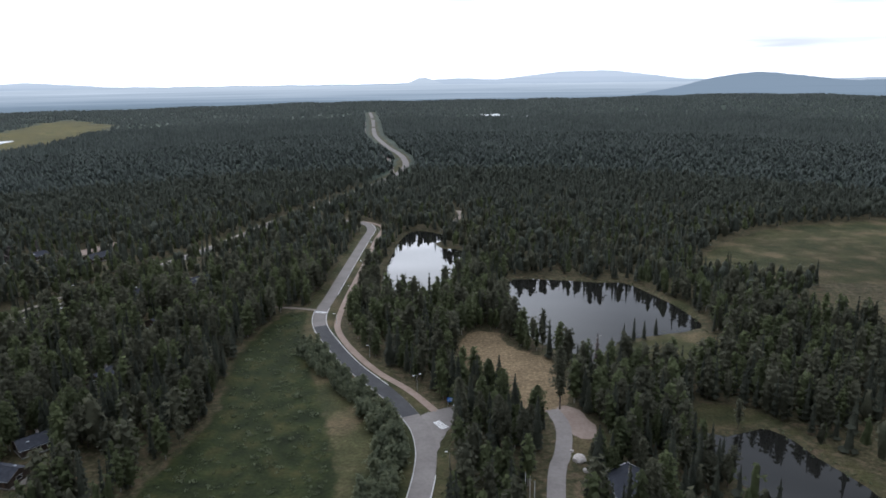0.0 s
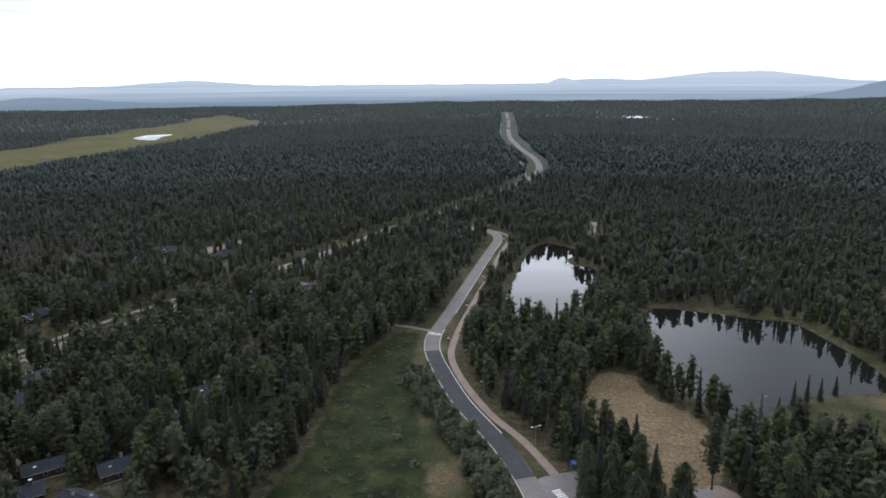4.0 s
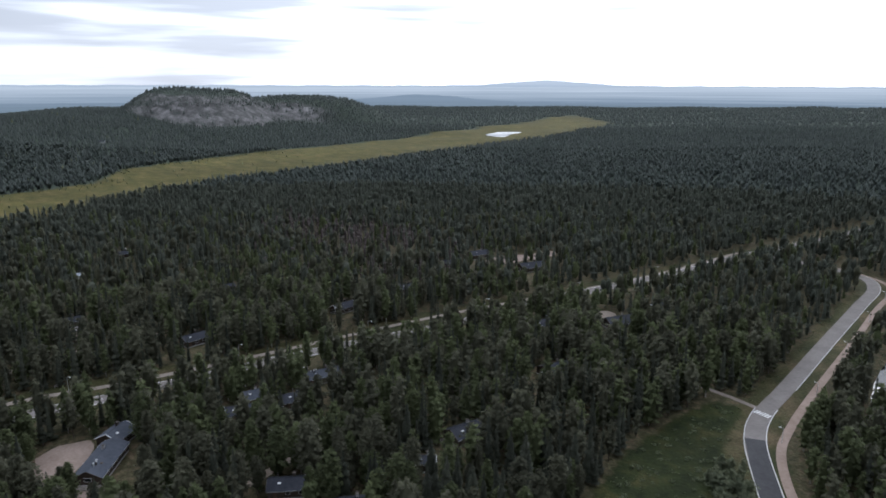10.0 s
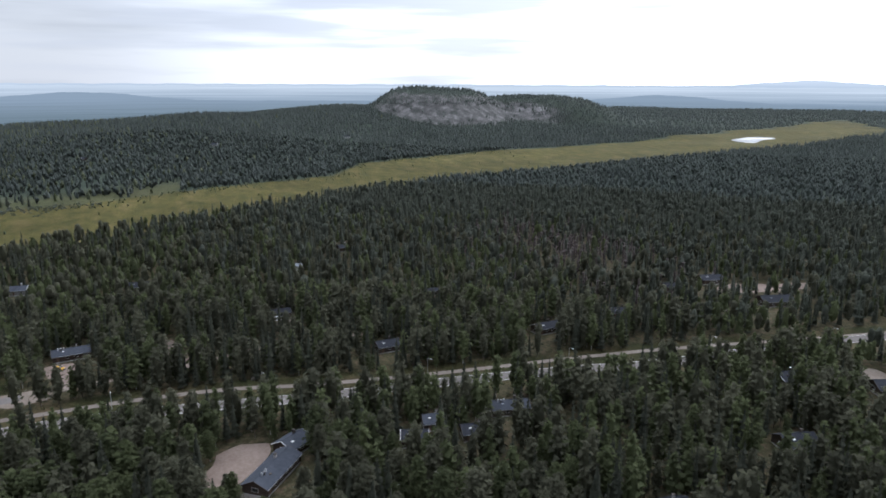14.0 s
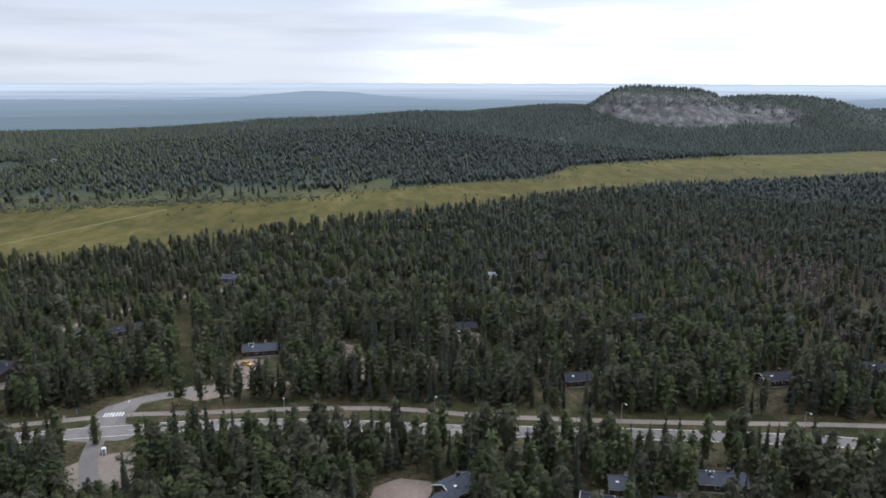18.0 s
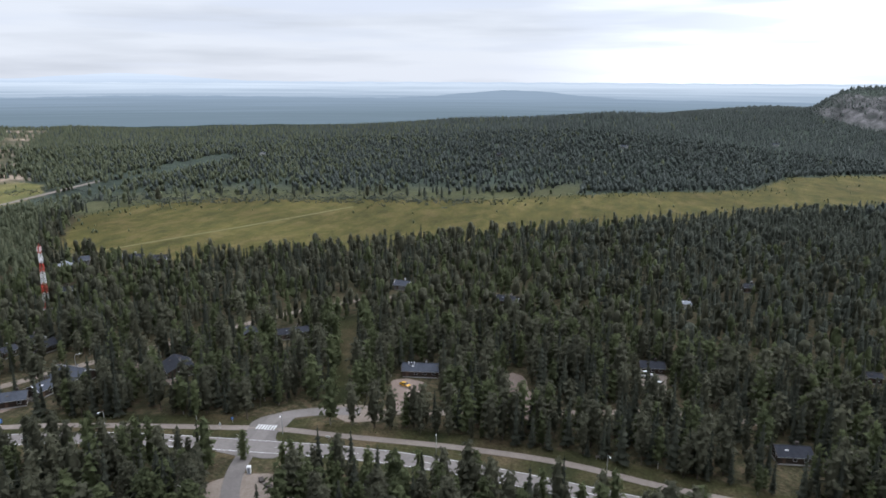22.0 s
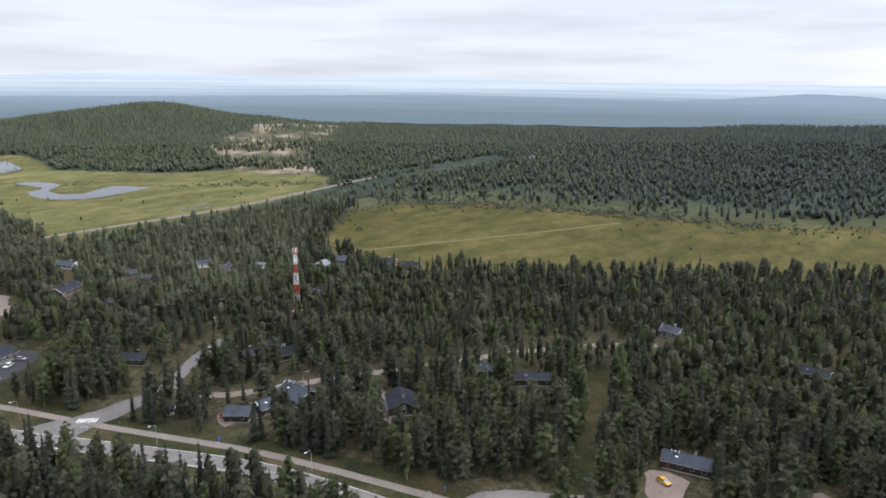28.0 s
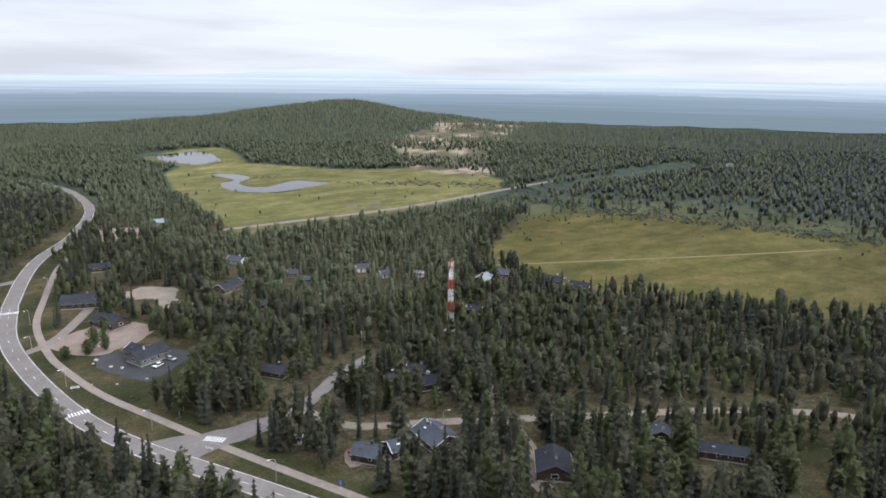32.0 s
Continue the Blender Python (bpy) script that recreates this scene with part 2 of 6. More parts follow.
M["white_wall"] = material("white_board_wall", [(0.62, 0.61, 0.58), (0.78, 0.77, 0.74)], 0.75, 2.0, bump=0.2, stretch=(3, 3, 0.3))
M["roof"] = material("charcoal_felt_roof", [(0.024, 0.026, 0.033), (0.044, 0.047, 0.057)], 0.9, 0.9, spec=0.12, bump=0.25, bump_scale=7)
M["roof_blue"] = material("blue_grey_sheet_roof", [(0.046, 0.052, 0.066), (0.075, 0.082, 0.100)], 0.85, 0.9, spec=0.15)
M["roof_pale"] = material("pale_sheet_roof", [(0.20, 0.22, 0.25), (0.28, 0.30, 0.33)], 0.7, 0.9, spec=0.2)
M["trim"] = material("white_trim", [(0.60, 0.60, 0.60), (0.75, 0.75, 0.75)], 0.6, 2)
M["stone"] = material("grey_boulder", [(0.28, 0.25, 0.23), (0.44, 0.41, 0.38)], 0.9, 1.2, bump=0.6)
M["concrete"] = material("concrete", [(0.30, 0.29, 0.28), (0.42, 0.41, 0.40)], 0.9, 1.5)
M["wood"] = material("weathered_wood", [(0.16, 0.14, 0.12), (0.26, 0.235, 0.21)], 0.85, 2, stretch=(3, 3, 0.4))
M["dark_wood"] = material("tarred_wood", [(0.045, 0.038, 0.034), (0.085, 0.072, 0.062)], 0.8, 2)
M["steel"] = material("galvanised_steel", [(0.42, 0.43, 0.44), (0.56, 0.57, 0.58)], 0.45, 3, metal=0.7)
M["red"] = material("red_mast_paint", [(0.42, 0.050, 0.035), (0.55, 0.075, 0.050)], 0.55, 2)
M["white"] = material("white_mast_paint", [(0.68, 0.68, 0.68), (0.80, 0.80, 0.80)], 0.55, 2)
M["rubber"] = material("black_rubber", [(0.015, 0.015, 0.016), (0.03, 0.03, 0.03)], 0.8, 4)
M["glass"] = material("dark_window_glass", [(0.012, 0.014, 0.016), (0.022, 0.025, 0.028)], 0.06, 2, spec=0.6)
M["car_white"] = material("white_car_paint", [(0.70, 0.70, 0.70), (0.76, 0.76, 0.76)], 0.25, 1, spec=0.6)
M["car_yellow"] = material("yellow_car_paint", [(0.62, 0.34, 0.045), (0.68, 0.39, 0.06)], 0.25, 1, spec=0.6)
M["car_red"] = material("red_car_paint", [(0.42, 0.02, 0.025), (0.50, 0.03, 0.035)], 0.25, 1, spec=0.6)
M["car_grey"] = material("silver_car_paint", [(0.36, 0.37, 0.38), (0.42, 0.43, 0.44)], 0.3, 1, spec=0.6, metal=0.4)
M["blue_sign"] = material("blue_sign_face", [(0.02, 0.12, 0.42), (0.03, 0.16, 0.50)], 0.5, 3)
M["dead"] = material("silver_dead_wood", [(0.34, 0.32, 0.30), (0.52, 0.50, 0.47)], 0.9, 3)


# ---------------------------------------------------------------- building helpers
def part(name, bm, mat, parent=None, label="", smooth=False):
    """Links a bmesh as one mesh object, under a thing or a part."""
    me = bpy.data.meshes.new(name)
    bm.normal_update()
    bm.to_mesh(me)
    bm.free()
    if smooth:
        me.polygons.foreach_set("use_smooth", [True] * len(me.polygons))
    for k in mat if isinstance(mat, (list, tuple)) else [mat]:
        me.materials.append(k)
    ob = new(name, me)
    if parent:
        ob.parent = parent
    if label:
        ob["label"] = label
    return ob


def array_mesh(name, verts, tris, mats, index=None, tone=None, smooth=False):
    """A mesh from numpy arrays of corners and triangles."""
    me = bpy.data.meshes.new(name)
    v, f = np.asarray(verts, np.float32), np.asarray(tris, np.int32)
    me.vertices.add(len(v))
    me.vertices.foreach_set("co", v.ravel())
    me.loops.add(f.size)
    me.loops.foreach_set("vertex_index", f.ravel())
    me.polygons.add(len(f))
    me.polygons.foreach_set("loop_start", np.arange(0, f.size, f.shape[1], dtype=np.int32))
    if index is not None:
        me.polygons.foreach_set("material_index", np.asarray(index, np.int32))
    if smooth:
        me.polygons.foreach_set("use_smooth", np.ones(len(f), bool))
    for k in mats:
        me.materials.append(k)
    if tone is not None:
        me.attributes.new("tone", "FLOAT", "POINT").data.foreach_set("value", np.asarray(tone, np.float32))
    me.update()
    me.validate()
    return me


def box(bm, x, y, z, sx, sy, sz, turn=0.0, top=1.0):
    """A box on its base centre; top: how far it narrows upwards."""
    c, s = math.cos(turn), math.sin(turn)
    vs = []
    for k, f in ((0, 1.0), (1, top)):
        for a, b in ((-1, -1), (1, -1), (1, 1), (-1, 1)):
            u, w = a * sx / 2 * f, b * sy / 2 * f
            vs.append(bm.verts.new((x + u * c - w * s, y + u * s + w * c, z + k * sz)))
    for q in ((3, 2, 1, 0), (4, 5, 6, 7), (0, 1, 5, 4), (1, 2, 6, 5), (2, 3, 7, 6), (3, 0, 4, 7)):
        bm.faces.new([vs[n] for n in q])
    return bm


def tube(bm, a, b, r0, r1=None, sides=6):
    """A round bar from a to b."""
    a, b = Vector(a), Vector(b)
    r1 = r0 if r1 is None else r1
    w = (b - a).normalized()
    u = w.orthogonal().normalized()
    v = w.cross(u)
    rings = []
    for p, r in ((a, r0), (b, r1)):
        rings.append([bm.verts.new(p + (u * math.cos(k * math.tau / sides) + v * math.sin(k * math.tau / sides)) * r) for k in range(sides)])
    for k in range(sides):
        bm.faces.new((rings[0][k], rings[0][(k + 1) % sides], rings[1][(k + 1) % sides], rings[1][k]))
    bm.faces.new(rings[0][::-1]), bm.faces.new(rings[1])
    return bm


def curve_through(points, step=4.0):
    """A smooth line through a few control points (Catmull-Rom), in even small steps."""
    p = [np.array(q, float) for q in points]
    p = [2 * p[0] - p[1]] + p + [2 * p[-1] - p[-2]]
    out = []
    for k in range(1, len(p) - 2):
        n = max(2, int(np.linalg.norm(p[k + 1] - p[k]) / step))
        for t in np.arange(n) / n:
            out.append(0.5 * (2 * p[k] + (p[k + 1] - p[k - 1]) * t + (2 * p[k - 1] - 5 * p[k] + 4 * p[k + 1] - p[k + 2]) * t * t
                              + (3 * p[k] - p[k - 1] - 3 * p[k + 1] + p[k + 2]) * t ** 3))
    out.append(p[-2])
    return np.array(out)


def away(x, y, line):
    """The distance of points from a line of points."""
    best = np.full(x.shape, 1e9)
    for (ax, ay), (bx, by) in zip(line[:-1], line[1:]):
        dx, dy = bx - ax, by - ay
        t = np.clip(((x - ax) * dx + (y - ay) * dy) / (dx * dx + dy * dy + 1e-9), 0, 1)
        best = np.minimum(best, np.hypot(x - ax - t * dx, y - ay - t * dy))
    return best


def inside(x, y, poly):
    """Whether points lie in a polygon."""
    hit = np.zeros(x.shape, bool)
    n = len(poly)
    for k in range(n):
        (ax, ay), (bx, by) = poly[k], poly[(k + 1) % n]
        if ay != by:
            hit ^= ((ay > y) != (by > y)) & (x < (bx - ax) * (y - ay) / (by - ay) + ax)
    return hit


def signed(x, y, poly):
    """The distance to a polygon's edge, negative inside."""
    d = away(x, y, list(poly) + [poly[0]])
    return np.where(inside(x, y, poly), -d, d)


def rounded(poly, step=4.0):
    """A polygon with its corners swept round."""
    k = len(poly)
    return curve_through([poly[n % k] for n in range(-2, k + 3)], step)[:, :2]


def closed(poly, step=5.0):
    """A closed smooth outline through the corners of a polygon."""
    n = len(poly)
    p = [np.array(poly[k % n], float) for k in range(-1, n + 2)]
    out = []
    for k in range(1, n + 1):
        m = max(2, int(np.linalg.norm(p[k + 1] - p[k]) / step))
        for t in np.arange(m) / m:
            out.append(0.5 * (2 * p[k] + (p[k + 1] - p[k - 1]) * t + (2 * p[k - 1] - 5 * p[k] + 4 * p[k + 1] - p[k + 2]) * t * t
                              + (3 * p[k] - p[k - 1] - 3 * p[k + 1] + p[k + 2]) * t ** 3))
    return np.array(out)


# ---------------------------------------------------------------- the plan
HIGHWAY_N = [(-461, 2152), (-330, 1640), (-233, 1248), (-159, 1010), (-100, 850), (-90, 770), (-113, 667), (-140, 540), (-151, 451), (-160, 400), (-171, 340), (-179, 271), (-189, 228), (-199, 173), (-207, 120)]
HIGHWAY_S = [(-207, 120), (-216, 75), (-220, 39), (-219, 0), (-217, -37), (-213, -66), (-203, -97), (-194, -122), (-184, -150), (-177, -185), (-175, -234), (-178, -279), (-190, -328)]
HIGHWAY_E = [(-190, -328), (-209, -380), (-228, -420), (-265, -478), (-304, -568), (-320, -665), (-317, -730), (-300, -790)]
CYCLE_N = [(-150, 520), (-158, 436), (-168, 380), (-188, 295), (-197, 248), (-206, 185), (-216, 132), (-225, 100), (-229, 66), (-230, 30), (-231, 6), (-229, -14), (-225, -45)]
CYCLE_S = [(-225, -45), (-220, -74), (-211, -106), (-203, -135), (-197, -160), (-189, -194), (-186, -225), (-186, -250), (-192, -290), (-206, -330), (-226, -382), (-240, -408)]
ROAD_A = [(42, 95), (42, 145), (38, 168), (31, 182), (20, 198), (-1, 223), (-17, 247), (-29, 268), (-35, 288), (-38, 317), (-45, 378), (-53, 451), (-58, 492), (-72, 515), (-105, 524), (-146, 526)]
CYCLE_A = [(41, 184), (27, 202), (10, 219), (-7, 242), (-19, 264), (-24, 284), (-29, 319), (-37, 389), (-45, 452), (-49, 494), (-61, 513), (-80, 523), (-110, 532)]
SIDE = [(-193, -136), (-204, -137), (-228, -135), (-246, -142), (-262, -151), (-282, -157)]
BRANCH = [(-236, -137), (-238, -122), (-245, -111), (-261, -100), (-284, -82), (-315, -58), (-340, -39), (-366, -13), (-380, 10)]
JUNCTION = [(-219, 1), (-229, 1), (-238, 1), (-243, 8), (-246, 17), (-248, 29)]
STUB = [(-219, 1), (-208, 2), (-196, 5), (-176, 14)]
DRIVE = [(80, 100), (81, 149), (83, 161), (84, 175), (83, 184), (80, 192)]
FOOTWAY = [(-37, 291), (-48, 293), (-62, 294)]
BOG_ROAD = [(-350, -420), (-388, -415), (-501, -402), (-628, -408), (-770, -415), (-850, -404), (-930, -380)]
TRAIL = [(2, 575), (8, 552), (5, 528), (12, 505)]
LINE_CUT = [(-250, 22), (-280, 14), (-338, -2)]

POND_A = closed([(-24, 487), (-26, 437), (-16, 345), (-4, 316), (19, 312), (25, 365), (22, 426), (9, 431), (1, 447), (8, 466), (-8, 484)])
POND_B = closed([(58, 356), (83, 360), (108, 356), (124, 356), (136, 335), (146, 314), (152, 288), (145, 280), (132, 274), (116, 266), (104, 250), (96, 226), (90, 243), (78, 256), (69, 272), (61, 318)])
POND_C = closed([(125, 181), (137, 180), (150, 187), (157, 180), (161, 169), (166, 160), (171, 148), (174, 130), (168, 104), (146, 108), (140, 130), (134, 152)])
BOG_POND = closed([(-479, -706), (-500, -690), (-502, -654), (-474, -628), (-468, -600), (-480, -583), (-503, -593), (-528, -602), (-540, -577), (-545, -560), (-514, -555), (-472, -549), (-448, -570), (-444, -599), (-456, -634), (-479, -648)], 8)
BOG_POND_B = closed([(-507, -925), (-565, -931), (-573, -905), (-550, -818), (-533, -801), (-502, -797), (-489, -864)], 10)
FAR_POND = closed([(-1062, 1222), (-1012, 1228), (-1040, 1290), (-1049, 1335), (-1115, 1352), (-1085, 1280)], 10)
SHARD = closed([(-61, 1968), (44, 1793), (20, 1760), (-90, 1900)], 20)

SAND = closed([(43, 266), (56, 268), (62, 252), (78, 240), (85, 222), (86, 200), (80, 190), (70, 190), (57, 207), (46, 221), (40, 242)])
FIELD = closed([(-53, 229), (-52, 284), (-40, 283), (-36, 262), (-1, 182), (15, 144), (18, 110), (-34, 105), (-38, 172)])
MARSH_R = closed([(178, 415), (240, 504), (320, 543), (430, 570), (420, 400), (247, 365), (190, 379)])
MARSH = [(-418, -178), (-460, -75), (-500, 0), (-575, 126), (-627, 232), (-729, 400), (-760, 600), (-819, 835), (-880, 1190), (-1068, 1750), (-1501, 2147), (-1296, 1598), (-1141, 1125),
         (-1029, 760), (-1002, 575), (-925, 375), (-808, 300), (-769, 169), (-698, 20), (-671, -138), (-661, -230), (-600, -291), (-551, -301), (-443, -240)]
BOG = [(-372, -500), (-392, -600), (-440, -740), (-484, -790), (-470, -900), (-560, -965), (-612, -930), (-592, -850), (-558, -765), (-585, -715), (-612, -655), (-640, -622), (-690, -596), (-732, -535),
       (-705, -455), (-640, -404), (-505, -392), (-352, -396)]
CLEARCUT = [(-690, -605), (-838, -819), (-930, -870), (-1152, -977), (-1330, -900), (-1115, -790), (-884, -639), (-735, -490), (-690, -505)]
CENTRE = (0.0, 40.0)

# houses: x, y, length along the ridge, breadth, turn of the ridge from east, walls, roof
LOG, BROWN, GREY, WHITE = ("log", "roof"), ("brown", "roof"), ("grey_wall", "roof_blue"), ("white_wall", "roof_blue")
HOUSES = [(-214, -216, 14, 11, 13, ("grey_wall", "roof")), (-213, -221, 12, 9, 103, ("grey_wall", "roof")), (-217, -306, 18, 13, 150, LOG), (-217, -267, 15, 11, 110, LOG), (-245, -366, 11, 8, 170, LOG),
          (-323, -468, 11, 9, 152, ("grey_wall", "roof_pale")), (-283, -281, 16, 9, 21, BROWN), (-313, -328, 12, 8, 109, WHITE), (-322, -281, 9, 7, 138, GREY), (-322, -264, 6, 6, 138, GREY), (-281, -242, 6, 6, 160, LOG),
          (-360, -263, 9, 8, 158, WHITE), (-362, -244, 8, 7, 161, WHITE), (-377, -231, 5, 4, 107, ("white_wall", "roof_pale"))]
HOUSES += [(-396, -199, 12, 9, 19, ("brown", "roof_pale")), (-413, -199, 11, 9, 125, GREY), (-424, -170, 12, 9, 110, BROWN), (-425, -153, 12, 9, 105, BROWN), (-354, -165, 8, 7, 114, LOG), (-272, -131, 7, 6, 164, LOG),
           (-285, -130, 9, 7, 116, LOG), (-280, -120, 9, 8, 160, LOG), (-244, -167, 10, 7, 117, LOG), (-233, -95, 9, 8, 120, ("log", "roof_blue")), (-243, -91, 10, 8, 165, ("log", "roof_blue")), (-255, -88, 14, 11, 80, ("log", "roof_blue")), (-269, -52, 13, 11, 41, LOG)]
HOUSES += [(-278, -36, 5, 4, 146, LOG), (-310, -40, 8, 7, 32, ("log", "roof_blue")), (-314, -21, 15, 7, 121, LOG), (-222, -117, 3.4, 2.6, 137, ("white_wall", "roof")), (-283, 44, 15, 8, 95, ("log", "roof_blue")), (-301, 135, 10, 7, 91, LOG),
           (-378, 72, 12, 8, 80, LOG), (-387, 163, 8, 5, 72, ("white_wall", "roof_pale")), (-396, 12, 9, 8, 80, GREY), (-424, 203, 8, 7, 90, LOG), (-239, 169, 11, 8, 93, LOG), (-231, 245, 13, 8, 94, LOG), (-305, 219, 6, 5, 88, LOG)]
HOUSES += [(-157, 104, 21, 9, 140, ("log", "roof_blue")), (-171, 113, 10, 9, 125, ("log", "roof_blue")), (-166, 189, 14, 8, 76, ("log", "roof_blue")), (-167, 160, 8, 8, 77, ("log", "roof_blue")), (-159, 150, 9, 8, 69, LOG),
           (-155, 170, 10, 8, 76, LOG), (-263, 378, 14, 9, 75, LOG), (-218, 379, 18, 10, 74, LOG), (-235, 291, 10, 8, 69, LOG), (-260, 345, 8, 7, 63, LOG), (-144, 301, 10, 9, 80, LOG)]
HOUSES += [(-122, 330, 15, 10, 67, LOG), (-120, 363, 11, 9, 75, LOG), (-107, 261, 12, 10, 75, LOG), (-95, 198, 12, 9, 83, LOG), (-107, 139, 12, 8, 53, LOG), (-100, 127, 9, 8, 48, LOG), (-86, 146, 11, 9, 55, LOG), (-82, 128, 12, 9, 174, LOG), (-90, 176, 7, 6, 50, LOG), (102, 142, 15, 12, 98, LOG)]

# a few cabins far out on the western slope
HOUSES += [(-983, 19, 11, 8, 40, LOG), (-1065, 191, 10, 8, 60, GREY), (-983, -322, 14, 9, 20, WHITE), (-1194, 433, 11, 8, 70, WHITE)]

# yards and small lanes
YARDS = [("asphalt_yard", "new_asphalt", [(-199, -231), (-204, -232), (-213, -231), (-222, -224), (-230, -214), (-227, -208), (-222, -203), (-208, -195), (-204, -197), (-199, -209), (-196, -221)], "dark asphalt parking yard beside a grey house"),
         ("gravel_yard", "red_gravel", [(-186, -263), (-198, -267), (-207, -270), (-214, -272), (-226, -264), (-231, -254), (-227, -245), (-218, -238), (-208, -235), (-201, -233), (-194, -240), (-191, -248)], "reddish gravel yard between the cabins"),
         ("gravel_lot", "gravel", [(-224, -318), (-243, -314), (-250, -318), (-264, -303), (-256, -286), (-260, -265), (-249, -261), (-245, -275), (-247, -293), (-240, -297), (-230, -300)], "pale gravel parking lot among spruces"),
         ("sand_lot", "red_gravel", [(-277, -480), (-308, -468), (-292, -431), (-271, -444)], "pinkish sand lot beside a grey hall"),
         ("gravel_yard", "red_gravel", [(-178, 92), (-177, 107), (-164, 101), (-154, 92), (-143, 106), (-138, 98), (-152, 84)], "trodden gravel yard of a long lodge"),
         ("gravel_drive", "red_gravel", [(-276, 34), (-276, 46), (-264, 46), (-249, 48), (-249, 42), (-264, 37)], "gravel drive in front of a log cabin"),
         ("gravel_drive", "red_gravel", [(-288, 77), (-288, 84), (-266, 89), (-251, 92), (-251, 88), (-266, 82)], "bare reddish gravel track between the trees"),
         ("asphalt_drive", "gravel", [(-299, 129), (-298, 140), (-280, 138), (-262, 142), (-262, 138), (-280, 131)], "gravel drive with a parked car"),
         ("gravel_yard", "red_gravel", [(-283, -79), (-276, -64), (-261, -46), (-257, -50), (-266, -64), (-276, -83)], "reddish gravel path to a log cabin"),
         ("gravel_yard", "red_gravel", [(-234, -103), (-229, -102), (-226, -95), (-230, -93), (-233, -98)], "reddish gravel yard with a parked red car"),
         ("gravel_yard", "gravel", [(-202, 2), (-193, -2), (-182, 10), (-190, 24), (-204, 16)], "trodden sandy yard beside the junction"),
         ("gravel_yard", "gravel", [(-249, 17), (-253, 27), (-252, 37), (-244, 40), (-240, 26)], "sandy turning place at the junction"),
         ("junction_apron", "asphalt", [(-214, -9), (-222, -6), (-228, -5), (-238, -4), (-244, 8), (-238, 8), (-228, 6), (-214, 12)], "pale asphalt apron of the junction"),
         ("junction_apron", "asphalt", [(-188, -126), (-197, -131), (-207, -131), (-226, -131), (-236, -136), (-228, -139), (-207, -142), (-198, -146), (-186, -150), (-184, -142)], "pale flared asphalt mouth of the street"),
         ("junction_apron", "asphalt", [(36, 172), (34, 182), (40, 186), (46, 184), (48, 179), (45, 172), (44, 162), (42, 152)], "pale asphalt apron of the side road"),
         ("gravel_yard", "red_gravel", [(82, 194), (88, 195), (95, 180), (93, 173), (87, 174), (84, 184)], "trodden reddish gravel by the pond house"),
         ("gravel_yard", "red_gravel", [(-250, 366), (-256, 388), (-246, 410), (-240, 430), (-232, 420), (-236, 396), (-240, 380)], "gravel yard between two cabins"),
         ("gravel_yard", "gravel", [(-130, 338), (-140, 322), (-150, 328), (-138, 346)], "gravel drive of a forest cabin")]
LANES = [([(-118, 128), (-121, 142), (-125, 155), (-131, 172), (-138, 186)], 3.4), ([(-248, 30), (-252, 60), (-259, 100), (-265, 136), (-262, 165)], 3.6)]
OPEN = [closed([(-186, -275), (-212, -278), (-232, -262), (-226, -240), (-232, -204), (-217, -184), (-202, -174), (-186, -205), (-184, -250)]), closed([(122, 184), (130, 200), (146, 203), (160, 188), (168, 172), (178, 150), (172, 148), (160, 182), (150, 190), (136, 183)]),
        closed([(-190, -284), (-196, -306), (-214, -322), (-230, -312), (-222, -296)]), closed([(84, 158), (88, 176), (100, 176), (102, 160)]), closed([(128, 268), (150, 292), (150, 325), (141, 322), (144, 296)]),
        closed([(98, 232), (106, 252), (118, 263), (134, 270), (150, 277), (157, 268), (148, 244), (128, 232), (110, 224)]),
        closed([(-240, -297), (-247, -293), (-245, -275), (-249, -261), (-242, -250), (-235, -264), (-235, -284), (-229, -296)]),
        closed([(-36, 285), (-24, 262), (-8, 238), (10, 212), (28, 186), (36, 170), (38, 145), (38, 100), (18, 110), (15, 144), (-1, 182), (-30, 250)])]
BUILT = []          # keep-out circles of houses and yards: x, y, radius
for hx, hy, hl, hw, *_ in HOUSES:
    d = math.hypot(hx, hy - 40)
    BUILT += [(hx, hy, max(hl, hw) * 0.5 + 1.6), (hx - hx / d * 8, hy - (hy - 40) / d * 8, max(hl, hw) * 0.40 + 1.0)]
    # the lawns and drives in front of them
    vx, vy = (-105, 65) if hy < -60 else (-40, 85)
    d = math.hypot(hx - vx, hy - vy)
    for reach, broad in ((9, 0.48), (17, 0.42), (25, 0.36), (33, 0.28))[:4 if hy < -200 else 2 if hy < -150 else 1 if hy < -60 else 3 if hl > 12 else 2]:
        BUILT += [(hx - (hx - vx) / d * reach, hy - (hy - vy) / d * reach, max(hl, hw) * broad + 0.8)]

# ---------------------------------------------------------------- the lie of the land
def hill(x, y, turn, far, high, across, along, flat=1.0):
    """A hill at a bearing (degrees to the left of north) and distance, with its breadth across and along the view."""
    a = radians(turn)
    dx, dy = x - CENTRE[0] + math.sin(a) * far, y - CENTRE[1] - math.cos(a) * far
    r, s = -dx * math.sin(a) + dy * math.cos(a), dx * math.cos(a) + dy * math.sin(a)
    return high * np.exp(-((r / along) ** 2 + (s / across) ** 2) ** flat)


def step(a, b, v):
    t = np.clip((v - a) / (b - a), 0, 1)
    return t * t * (3 - 2 * t)


